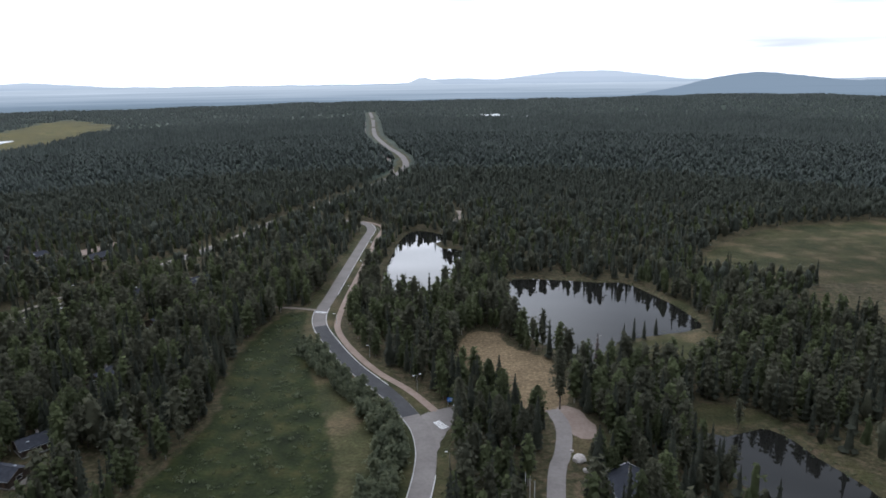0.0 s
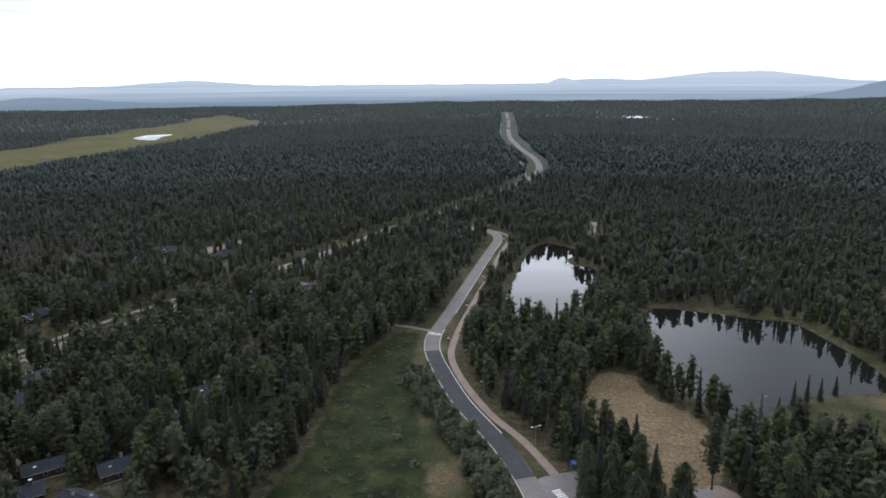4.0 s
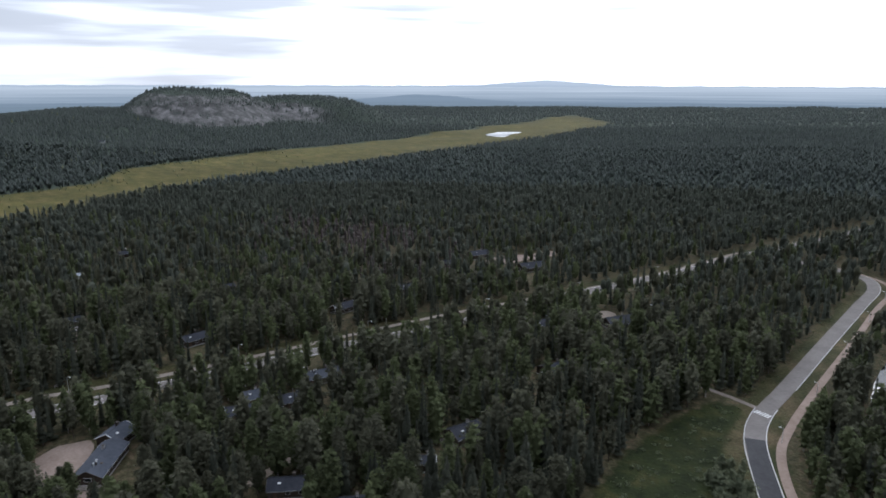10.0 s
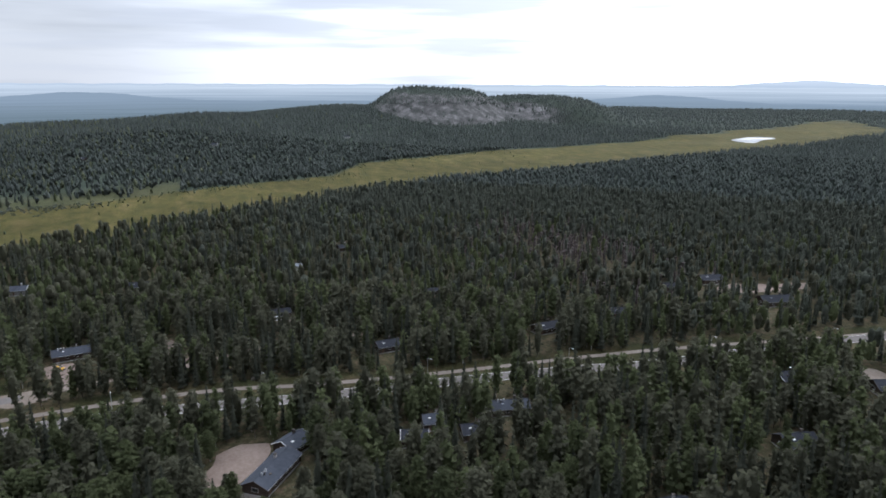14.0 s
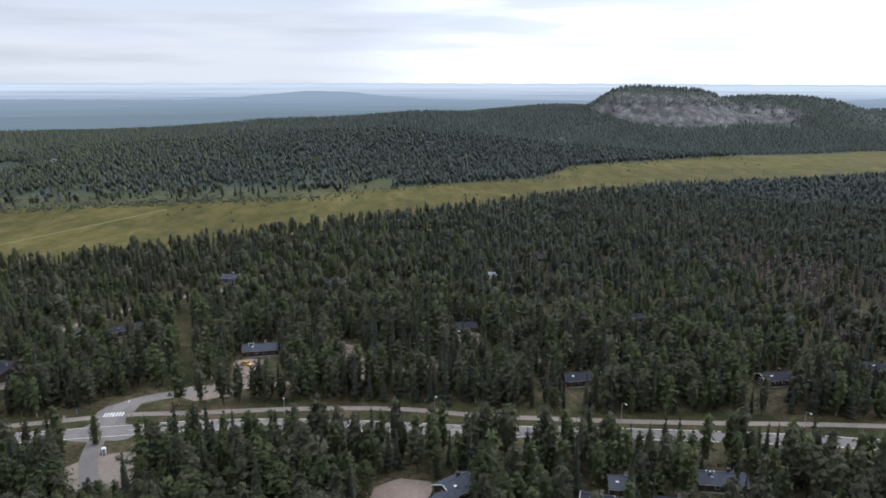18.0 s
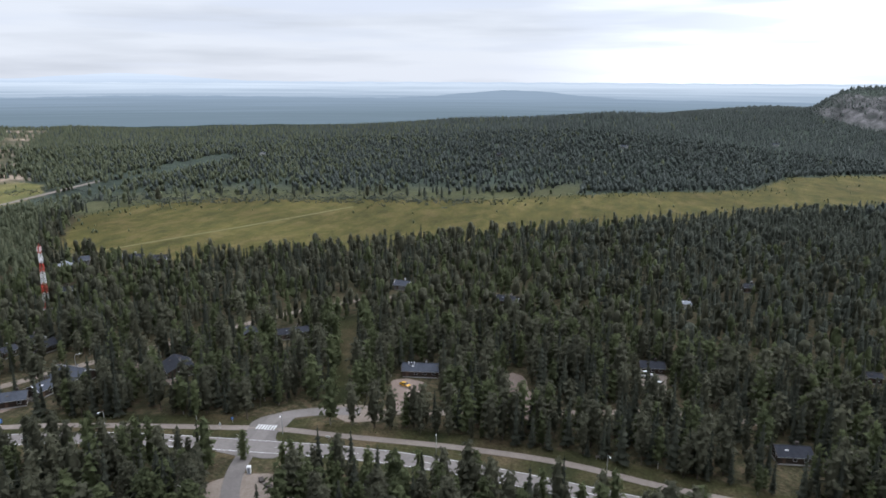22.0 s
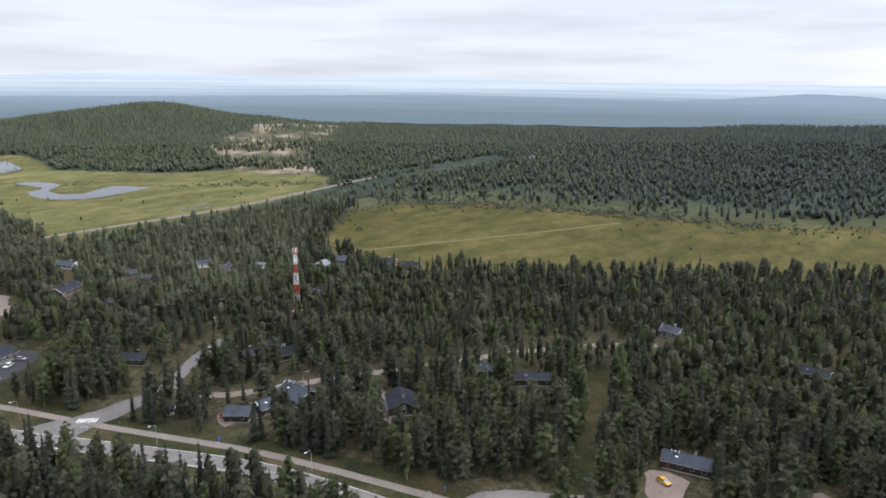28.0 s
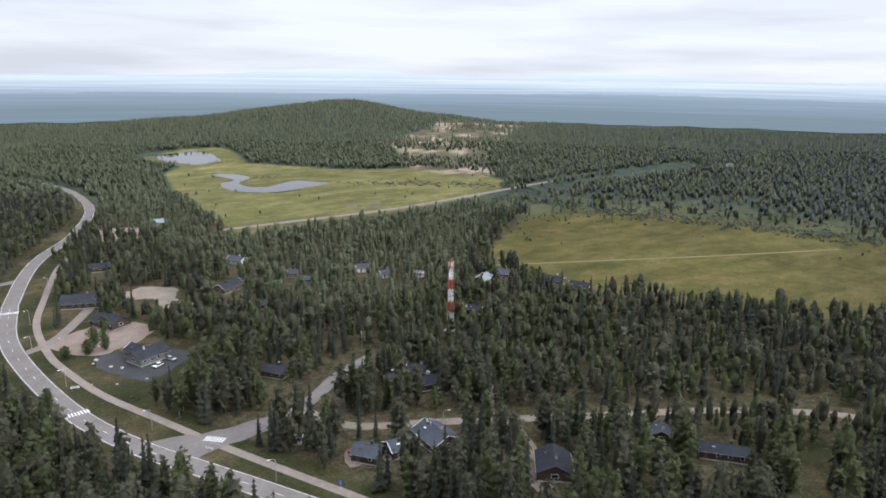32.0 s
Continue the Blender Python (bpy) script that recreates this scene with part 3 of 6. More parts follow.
def land(x, y):
    """The height of the ground."""
    x, y = np.asarray(x, float), np.asarray(y, float)
    r = np.hypot(x - CENTRE[0], y - CENTRE[1])
    turn = np.degrees(np.arctan2(-(x - CENTRE[0]), y - CENTRE[1]))
    start = np.interp(turn, [20, 35, 46, 62, 70, 80, 92, 117, 135, 150, 175], [2800, 2600, 1600, 1180, 1020, 800, 720, 745, 900, 1000, 1000])
    crest = np.interp(turn, [15, 30, 46, 62, 70, 77, 84, 95, 105, 119, 136, 160, 178], [0, 0, 10, 22, 30, 40, 42, 28, 16, 8, 10, 8, 0])
    slope = step(0, 620, r - start) * (1 - 0.75 * step(750, 1500, r - start))
    z = crest * slope
    z = z + np.maximum(hill(x, y, 64.7, 1800, 65, 160, 200, 2.6), hill(x, y, 57.0, 1920, 58, 215, 200, 1.7)) + hill(x, y, 71, 1750, 14, 200, 200)
    z = z + hill(x, y, -20, 2800, 26, 640, 850) + hill(x, y, 141.5, 1790, 30, 200, 260) + hill(x, y, 140, 1800, 34, 430, 400)
    z = z + 18 * step(560, 900, r) * step(40, 10, turn) * step(-40, -10, turn)
    wave = np.sin(x / 97.0 + y / 143.0) * np.sin(y / 88.0 - x / 171.0) + 0.5 * np.sin(x / 41.0 - y / 57.0)
    z = z - 95 * step(1450, 2300, r) * step(72, 92, turn)
    return z + wave * 3.0 * step(950, 1500, r)


def fringe(x, y):
    """The far side of the marsh, where scrub thins out into the sedge."""
    turn = np.degrees(np.arctan2(-(x - CENTRE[0]), y - CENTRE[1]))
    return (np.hypot(x - CENTRE[0], y - CENTRE[1]) > 560) & (turn > 84) & (turn < 140) & (x < -560)


def ground_sheet():
    """One sheet to the horizon, fine where the camera passes and coarser outwards."""
    def lines(lo, hi, fine, end):
        out = list(np.arange(lo, hi + 0.1, fine))
        for sign, last in ((1, out[-1]), (-1, out[0])):
            d, v = fine, last
            while abs(v) < end:
                d = min(d * 1.05, 60)
                v += sign * d
                out.append(v)
        return np.array(sorted(out))
    xs, ys = lines(-470, 270, 5.0, 4900), lines(-460, 560, 5.0, 4900)
    gx, gy = np.meshgrid(xs, ys)
    x, y = gx.ravel(), gy.ravel()
    z = land(x, y)
    rng = np.random.default_rng(3)
    for pond in (POND_A, POND_B, POND_C, BOG_POND, BOG_POND_B, FAR_POND, SHARD):
        near = (x > pond[:, 0].min() - 30) & (x < pond[:, 0].max() + 30) & (y > pond[:, 1].min() - 30) & (y < pond[:, 1].max() + 30)
        d = signed(x[near], y[near], pond)
        z[near] -= 2.2 * step(1.5, -5.0, d)
    nx, ny = len(xs), len(ys)
    a = (np.arange(ny - 1)[:, None] * nx + np.arange(nx - 1)[None]).ravel()
    me = array_mesh("ground", np.stack([x, y, z], 1), np.stack([a, a + 1, a + nx + 1, a + nx], 1), [ground_material()])
    me.polygons.foreach_set("use_smooth", [True] * len(me.polygons))
    def mask(name, value):
        me.attributes.new(name, "FLOAT", "POINT").data.foreach_set("value", value.astype(np.float32))
    mask("marsh", np.clip(0.5 - signed(x, y, MARSH) / 16, 0, 1))
    mask("bog", np.clip(0.5 - signed(x, y, BOG) / 16, 0, 1))
    mask("fringe", np.clip(1.1 - np.where(fringe(x, y), signed(x, y, MARSH), 200) / 110, 0, 1))
    mask("sand", np.clip(0.5 - signed(x, y, SAND) / 5, 0, 1))
    verge = np.minimum(np.minimum(away(x, y, HIGHWAY_N), away(x, y, HIGHWAY_S)), np.minimum(away(x, y, ROAD_A), away(x, y, CYCLE_S)))
    verge = np.minimum(verge, np.minimum(away(x, y, LINE_CUT), np.minimum(away(x, y, HIGHWAY_E), away(x, y, CYCLE_N))))
    lawn = np.minimum.reduce([signed(x, y, q) for q in [FIELD, MARSH_R] + OPEN])
    mask("grass", np.maximum(np.clip(0.5 - lawn / 8, 0, 1), np.clip((10.5 - verge) / 4, 0, 1)))
    mask("wood", step(560, 800, np.hypot(x - CENTRE[0], y - CENTRE[1])))
    mask("meadow", np.clip(0.5 - signed(x, y, FIELD) / 8, 0, 1))
    mask("cut", np.clip(0.5 - signed(x, y, CLEARCUT) / 60, 0, 1))
    steep = np.zeros_like(z).reshape(ny, nx)
    g0, g1 = np.gradient(z.reshape(ny, nx), ys, xs)
    steep = np.hypot(g0, g1).ravel()
    crag = np.exp(-(((x + 1500) / 330) ** 2 + ((y - 860) / 420) ** 2) ** 2)
    mask("rock", np.clip((steep - 0.16) / 0.2, 0, 1.0) * crag * step(8, 22, z) * np.maximum(0.75 * step(96, 88, z), step(72, 60, z)) * np.exp(-(((x + 1490) * 0.438 + (y - 814) * 0.899) / 260) ** 4))
    return tagged(new("ground", me), "boreal forest floor with yellow marsh, grass and sand", "ground", kind="structure")


def ground_material():
    m = bpy.data.materials.new("forest_floor")
    m.use_nodes = True
    nt = m.node_tree
    L = nt.links.new
    N = lambda kind: nt.nodes.new(kind)
    p = nt.nodes["Principled BSDF"]
    p.inputs["Roughness"].default_value, p.inputs["Specular IOR Level"].default_value = 0.95, 0.1
    tc = N("ShaderNodeTexCoord")
    def wander(scale, detail, lo, hi, *colours, stretch=None):
        nz, ramp = N("ShaderNodeTexNoise"), N("ShaderNodeValToRGB")
        src = tc.outputs["Object"]
        if stretch:
            mp = N("ShaderNodeMapping")
            mp.inputs["Scale"].default_value, mp.inputs["Rotation"].default_value = stretch, (0, 0, radians(25))
            L(src, mp.inputs[0])
            src = mp.outputs[0]
        L(src, nz.inputs[0])
        nz.inputs["Scale"].default_value, nz.inputs["Detail"].default_value, nz.inputs["Roughness"].default_value = scale, detail, 0.6
        el = ramp.color_ramp.elements
        while len(el) < len(colours):
            el.new(0.5)
        for k, c in enumerate(colours):
            el[k].position, el[k].color = lo + (hi - lo) * k / (len(colours) - 1), (*c, 1)
        L(nz.outputs[0], ramp.inputs[0])
        return ramp.outputs[0]
    def over(under, top, name, soft=0.5):
        at, nz, s, mx = N("ShaderNodeAttribute"), N("ShaderNodeTexNoise"), N("ShaderNodeMapRange"), N("ShaderNodeMix")
        at.attribute_name = name
        nz.inputs["Scale"].default_value, nz.inputs["Detail"].default_value = 0.22, 6
        L(tc.outputs["Object"], nz.inputs[0])
        add = N("ShaderNodeMath")
        add.operation = "MULTIPLY_ADD"
        add.inputs[1].default_value = 0.9
        L(nz.outputs[0], add.inputs[0]), L(at.outputs["Fac"], add.inputs[2])
        s.interpolation_type = "SMOOTHSTEP"
        s.inputs["From Min"].default_value, s.inputs["From Max"].default_value = 0.95 - soft / 3, 0.95 + soft / 3
        L(add.outputs[0], s.inputs[0])
        mx.data_type = "RGBA"
        L(s.outputs[0], mx.inputs["Factor"]), L(under, mx.inputs["A"]), L(top, mx.inputs["B"])
        return mx.outputs["Result"]
    c = wander(0.35, 8, 0.38, 0.62, (0.034, 0.034, 0.018), (0.058, 0.052, 0.028), (0.088, 0.066, 0.042))
    c = over(c, wander(0.06, 8, 0.36, 0.64, (0.030, 0.040, 0.030), (0.052, 0.066, 0.050)), "wood")
    c = over(c, wander(0.045, 12, 0.36, 0.64, (0.026, 0.030, 0.013), (0.044, 0.043, 0.019), (0.086, 0.067, 0.038)), "grass")
    c = over(c, wander(0.11, 12, 0.36, 0.66, (0.010, 0.014, 0.005), (0.019, 0.025, 0.008), (0.038, 0.037, 0.013)), "meadow")
    c = over(c, wander(0.03, 10, 0.34, 0.66, (0.052, 0.058, 0.026), (0.080, 0.080, 0.040)), "fringe", 1.2)
    c = over(c, wander(0.03, 10, 0.34, 0.66, (0.050, 0.050, 0.016), (0.077, 0.069, 0.021), (0.110, 0.089, 0.035), stretch=(1, 2.2, 1)), "marsh")
    # bog sedge, with the sun lying on it put into the colour
    c = over(c, wander(0.025, 10, 0.34, 0.66, (0.078, 0.084, 0.030), (0.118, 0.112, 0.040), (0.165, 0.142, 0.065), stretch=(1, 2.0, 1)), "bog")
    c = over(c, wander(0.6, 10, 0.30, 0.70, (0.100, 0.074, 0.042), (0.148, 0.109, 0.064), (0.190, 0.144, 0.088)), "sand", 0.3)
    c = over(c, wander(0.018, 9, 0.38, 0.60, (0.072, 0.072, 0.042), (0.115, 0.098, 0.064), (0.27, 0.215, 0.165)), "cut")
    c = over(c, wander(0.05, 10, 0.36, 0.64, (0.055, 0.058, 0.054), (0.105, 0.102, 0.100), (0.185, 0.178, 0.176)), "rock")
    # tussocks and broad damp and dry tracts
    for scale, detail, lo, hi in ((0.9, 7, 0.62, 1.42), (0.009, 5, 0.74, 1.26), (0.12, 4, 0.82, 1.18)):
        nz, mr, mx = N("ShaderNodeTexNoise"), N("ShaderNodeMapRange"), N("ShaderNodeVectorMath")
        nz.inputs["Scale"].default_value, nz.inputs["Detail"].default_value, nz.inputs["Roughness"].default_value = scale, detail, 0.65
        L(tc.outputs["Object"], nz.inputs[0])
        mr.inputs["From Min"].default_value, mr.inputs["From Max"].default_value = 0.32, 0.68
        mr.inputs["To Min"].default_value, mr.inputs["To Max"].default_value = lo, hi
        L(nz.outputs[0], mr.inputs[0])
        mx.operation = "SCALE"
        L(c, mx.inputs[0]), L(mr.outputs[0], mx.inputs["Scale"])
        c = mx.outputs[0]
    L(c, p.inputs["Base Color"])
    b, nb = N("ShaderNodeBump"), N("ShaderNodeTexNoise")
    b.inputs["Strength"].default_value, b.inputs["Distance"].default_value = 0.7, 0.5
    nb.inputs["Scale"].default_value, nb.inputs["Detail"].default_value = 0.8, 8
    L(tc.outputs["Object"], nb.inputs[0]), L(nb.outputs[0], b.inputs["Height"]), L(b.outputs[0], p.inputs["Normal"])
    return m


ground_sheet()


def water(name, outline, label, level=-0.45):
    bm = bmesh.new()
    face = bm.faces.new([bm.verts.new((a, b, level + float(land(a, b)))) for a, b in outline])
    bmesh.ops.triangulate(bm, faces=[face])
    if sum(f.normal.z for f in bm.faces) < 0:
        bmesh.ops.reverse_faces(bm, faces=bm.faces)
    return tagged(part(name, bm, M["water"]), label, "water", kind="structure")


def water_material():
    m = bpy.data.materials.new("dark_pond_water")
    m.use_nodes = True
    nt = m.node_tree
    p = nt.nodes["Principled BSDF"]
    p.inputs["Base Color"].default_value = (0.010, 0.010, 0.009, 1)
    p.inputs["Roughness"].default_value, p.inputs["IOR"].default_value = 0.015, 1.333
    tc, nz, b = nt.nodes.new("ShaderNodeTexCoord"), nt.nodes.new("ShaderNodeTexNoise"), nt.nodes.new("ShaderNodeBump")
    nz.inputs["Scale"].default_value, nz.inputs["Detail"].default_value = 0.7, 3
    b.inputs["Strength"].default_value, b.inputs["Distance"].default_value = 0.06, 0.03
    nt.links.new(tc.outputs["Object"], nz.inputs[0]), nt.links.new(nz.outputs[0], b.inputs["Height"]), nt.links.new(b.outputs[0], p.inputs["Normal"])
    return m


M["water"] = water_material()
for outline, label in ((POND_A, "still pond mirroring the bright sky"), (POND_B, "dark forest pond with mirrored tree tops"), (POND_C, "black narrow pond between spruces"),
                       (BOG_POND, "shallow grey bog pond in yellow sedge"), (BOG_POND_B, "grey pond at the far end of the bog"), (FAR_POND, "small bright pond far out in the marsh"), (SHARD, "distant glinting pond in the forest")):
    water("pond", outline, label)


# ---------------------------------------------------------------- roads
def strip(name, line, width, mat, lift, label, category="road", lo=0.0, hi=1.0, drape=False, parent=None):
    """A band of paving along a line, with a crown and sloping shoulders."""
    c = curve_through(line, 4.0)
    t = np.gradient(c, axis=0)
    t /= np.linalg.norm(t, axis=1)[:, None] + 1e-9
    side = np.stack([-t[:, 1], t[:, 0]], 1)
    rows, offs = [], ((-0.5, -0.12), (-0.485, 0), (0, 0.03), (0.485, 0), (0.5, -0.12))
    bm = bmesh.new()
    for q, s in zip(c, side):
        base = max(float(land(*(q + s * width * o))) for o in (-0.5, 0, 0.5)) if drape else 0.0
        rows.append([bm.verts.new((*(q + s * width * o), base + lift + z)) for o, z in offs])
    for a, b in zip(rows[:-1], rows[1:]):
        for k in range(len(offs) - 1):
            bm.faces.new((a[k + 1], a[k], b[k], b[k + 1]))
    ob = part(name, bm, mat, parent)
    return ob if parent else tagged(ob, label, category, kind="structure")


highway = strip("road", HIGHWAY_N, 8.0, M["asphalt"], 0.10, "pale worn asphalt highway through the forest", drape=True)
highway_s = strip("road", HIGHWAY_S, 8.0, M["asphalt"], 0.10, "pale worn asphalt highway with white edge lines")
highway_e = strip("road", HIGHWAY_E, 8.0, M["asphalt"], 0.10, "pale asphalt highway bending away between trees")
road_a = strip("road", ROAD_A, 6.6, M["asphalt"], 0.10, "grey asphalt side road with a granite kerb")
strip("pavement", CYCLE_N, 3.2, M["path"], 0.07, "sandy brown cycle path beside the highway", "path")
strip("pavement", CYCLE_S, 3.2, M["path"], 0.07, "sandy brown cycle path beside the highway", "path")
strip("pavement", CYCLE_A, 3.0, M["brown_path"], 0.07, "worn cycle path beside the side road", "path")
side_road = strip("road", SIDE, 5.6, M["asphalt"], 0.085, "pale asphalt street into the cabin village")
strip("road", BRANCH, 4.6, M["gravel"], 0.075, "gravel lane past the cabins")
junction = strip("road", JUNCTION, 6.0, M["asphalt"], 0.085, "pale asphalt junction arm")
strip("road", STUB, 5.5, M["asphalt"], 0.08, "short asphalt turnout towards the yard")
strip("road", [(38, 182), (46, 188), (60, 190)], 6.0, M["asphalt"], 0.09, "short asphalt arm towards the pond")
strip("road", [(-219, -300), (-196, -268), (-184, -258), (-172, -255)], 5.0, M["path"], 0.062, "paved entry to the cabin yards")
strip("road", [(-205, -374), (-190, -372), (-150, -380)], 6.0, M["asphalt"], 0.08, "asphalt side road")
strip("road", [(-178, -196), (-165, -198), (-150, -190), (-120, -165)], 6.0, M["asphalt"], 0.08, "asphalt side road leaving the highway")
strip("road", DRIVE, 5.4, M["asphalt"], 0.08, "grey asphalt drive beside a dark-roofed house")
strip("pavement", FOOTWAY, 2.4, M["path"], 0.06, "narrow footway into the wood", "path")
strip("road", BOG_ROAD, 7.0, M["path"], 0.5, "straight pale road across the bog")
strip("road", TRAIL, 5.0, M["gravel"], 0.10, "sandy forest trail", "path")
for line, w in LANES:
    strip("road", line, w, M["gravel"], 0.065, "narrow gravel lane between cabins", "lane")


def patch(name, mat, outline, label, lift=0.045):
    """A thin bed of gravel or asphalt with a ragged rim."""
    c = closed(outline, 3.0)
    bm = bmesh.new()
    top = [bm.verts.new((a + 0.5 * math.sin(k * 2.3), b + 0.5 * math.cos(k * 1.7), lift)) for k, (a, b) in enumerate(c)]
    low = [bm.verts.new((v.co.x, v.co.y, -0.05)) for v in top]
    face = bm.faces.new(top)
    for k in range(len(top)):
        bm.faces.new((top[k - 1], low[k - 1], low[k], top[k]))
    bmesh.ops.triangulate(bm, faces=[face])
    bmesh.ops.recalc_face_normals(bm, faces=bm.faces)
    return tagged(part(name, bm, M[mat]), label, "yard", kind="structure")


for k, (name, mat, outline, label) in enumerate(YARDS):
    patch(name, mat, outline, label, 0.092 if name == "junction_apron" else 0.03 + 0.004 * (k % 8))
strip("road", ROAD_A[3:8], 6.62, M["new_asphalt"], 0.115, "newly laid dark asphalt stretch of the side road")


# ---------------------------------------------------------------- road markings and kerbs
def offset(line, by, a=0.0, b=1.0, pace=4.0):
    c = curve_through(line, pace)
    t = np.gradient(c, axis=0)
    t /= np.linalg.norm(t, axis=1)[:, None] + 1e-9
    n = len(c)
    return (c + np.stack([-t[:, 1], t[:, 0]], 1) * by)[int(a * n):max(int(b * n), int(a * n) + 2)]


def ribbon(bm, c, width, low, high):
    t = np.gradient(c, axis=0)
    t /= np.linalg.norm(t, axis=1)[:, None] + 1e-9
    s = np.stack([-t[:, 1], t[:, 0]], 1) * width / 2
    rows = [[bm.verts.new((*(q + o * k), z)) for k, z in ((1, low), (1, high), (-1, high), (-1, low))] for q, o in zip(c, s)]
    for a, b in zip(rows[:-1], rows[1:]):
        for k in range(3):
            bm.faces.new((a[k], b[k], b[k + 1], a[k + 1]))
    bm.faces.new(rows[0]), bm.faces.new(rows[-1][::-1])


def markings(line, width, parent, dashes=True, a=0.0, b=1.0):
    for by in (-width / 2 + 0.45, width / 2 - 0.45):
        bm = bmesh.new()
        ribbon(bm, offset(line, by, a, b), 0.14, 0.09, 0.128)
        part("edge_line", bm, M["paint"], parent)
    if dashes:
        c = offset(line, 0, a, b, 1.0)
        for k in range(0, len(c) - 4, 12):
            bm = bmesh.new()
            ribbon(bm, c[k:k + 4], 0.13, 0.12, 0.142)
            part("lane_dash", bm, M["paint"], parent)


markings(HIGHWAY_N, 8.0, highway, False, 0.72, 1.0)
markings(HIGHWAY_S, 8.0, highway_s)
markings(HIGHWAY_E, 8.0, highway_e, False, 0.0, 0.6)
for by, a, b in ((-3.42, 0.0, 0.11), (-3.42, 0.215, 0.43), (-3.42, 0.46, 0.86), (3.42, 0.0, 0.42)):
    bm = bmesh.new()
    ribbon(bm, offset(ROAD_A, by, a, b), 0.28, -0.05, 0.22)
    part("kerb", bm, M["kerb"], road_a)


def crosswalk(x, y, turn, count, long, parent, lift):
    """White stripes laid side by side; turn: the way one walks over, from east."""
    a = radians(turn)
    for k in range(count):
        bm = bmesh.new()
        d = (k - (count - 1) / 2) * 1.0
        box(bm, x + math.cos(a) * d, y + math.sin(a) * d, 0.03, 0.5, long, lift - 0.03, a)
        part("stripe", bm, M["paint"], parent)


crosswalk(-231.5, 0.8, 92, 7, 3.2, junction, 0.135)
crosswalk(-204, -137.3, 126, 7, 3.0, side_road, 0.135)
crosswalk(-177.5, -185, 178, 8, 3.0, highway_s, 0.15)
crosswalk(-187, -316, 162, 8, 3.0, highway_e, 0.15)
crosswalk(-35, 288, 172, 6, 2.8, road_a, 0.15)
crosswalk(42.5, 176.5, -50, 6, 2.8, road_a, 0.15)
# tar-sealed cracks across the highway
for f in (0.22, 0.41, 0.57, 0.66, 0.78, 0.9):
    c = curve_through(HIGHWAY_S, 4.0)
    q, t = c[int(f * len(c))], c[int(f * len(c)) + 1] - c[int(f * len(c))]
    bm = bmesh.new()
    box(bm, q[0], q[1], 0.05, 0.28, 6.6, 0.092, math.atan2(t[1], t[0]) + 0.25)
    part("crack", bm, M["tar"], highway_s, "black sealed crack")


# ---------------------------------------------------------------- trees
def kite(V, F, I, a, b, wide, droop, mat, rng):
    """A drooping spray of needles from a to b: two triangles."""
    n = len(V)
    a, b = np.array(a), np.array(b)
    d = b - a
    s = np.cross(d, (0, 0, 1.0))
    s = s / (np.linalg.norm(s) + 1e-6) * wide
    mid = a + d * 0.6
    V += [a, mid + s + (0, 0, -droop), b + (0, 0, -droop * 0.6), mid - s + (0, 0, -droop)]
    F += [(n, n + 1, n + 2), (n, n + 2, n + 3)]
    I += [mat, mat]


def clump(V, F, I, c, r, mat, rng, flat=0.8):
    """A ragged clump of leaves: an uneven eight-sided lump."""
    n = len(V)
    turn = rng.uniform(0, 6.28)
    w = rng.uniform(0.65, 1.25, 6)
    for k in range(4):
        a = turn + k * 1.5708 + rng.uniform(-0.35, 0.35)
        V.append(np.array(c) + r * w[k] * np.array((math.cos(a), math.sin(a), rng.uniform(-0.35, 0.25))))
    V.append(np.array(c) + np.array((rng.uniform(-0.3, 0.3), rng.uniform(-0.3, 0.3), flat * w[4])) * r)
    V.append(np.array(c) - np.array((0, 0, flat * 0.8 * w[5])) * r)
    for k in range(4):
        F.append((n + k, n + (k + 1) % 4, n + 4))
        F.append((n + (k + 1) % 4, n + k, n + 5))
    I += [mat] * 8


def leaf(V, F, I, c, r, mat, rng):
    """One free triangle of leaves."""
    n = len(V)
    a = rng.normal(size=3)
    a /= np.linalg.norm(a)
    b = np.cross(a, rng.normal(size=3))
    b /= np.linalg.norm(b) + 1e-6
    for k in range(3):
        t = k * 2.094 + rng.uniform(-0.4, 0.4)
        V.append(np.array(c) + r * (a * math.cos(t) + b * math.sin(t)))
    F.append((n, n + 1, n + 2))
    I.append(mat)


def stem(V, F, I, high, r, mat, lean, sides=5):
    n = len(V)
    for z, q in ((-0.3, 1.25), (high * 0.35, 0.8), (high, 0.12)):
        for k in range(sides):
            a = k * math.tau / sides
            V.append(np.array((math.cos(a) * r * q + lean[0] * z, math.sin(a) * r * q + lean[1] * z, z)))
    for m in range(2):
        for k in range(sides):
            a, b = n + m * sides + k, n + m * sides + (k + 1) % sides
            F += [(a, b, b + sides), (a, b + sides, a + sides)]
            I += [mat, mat]


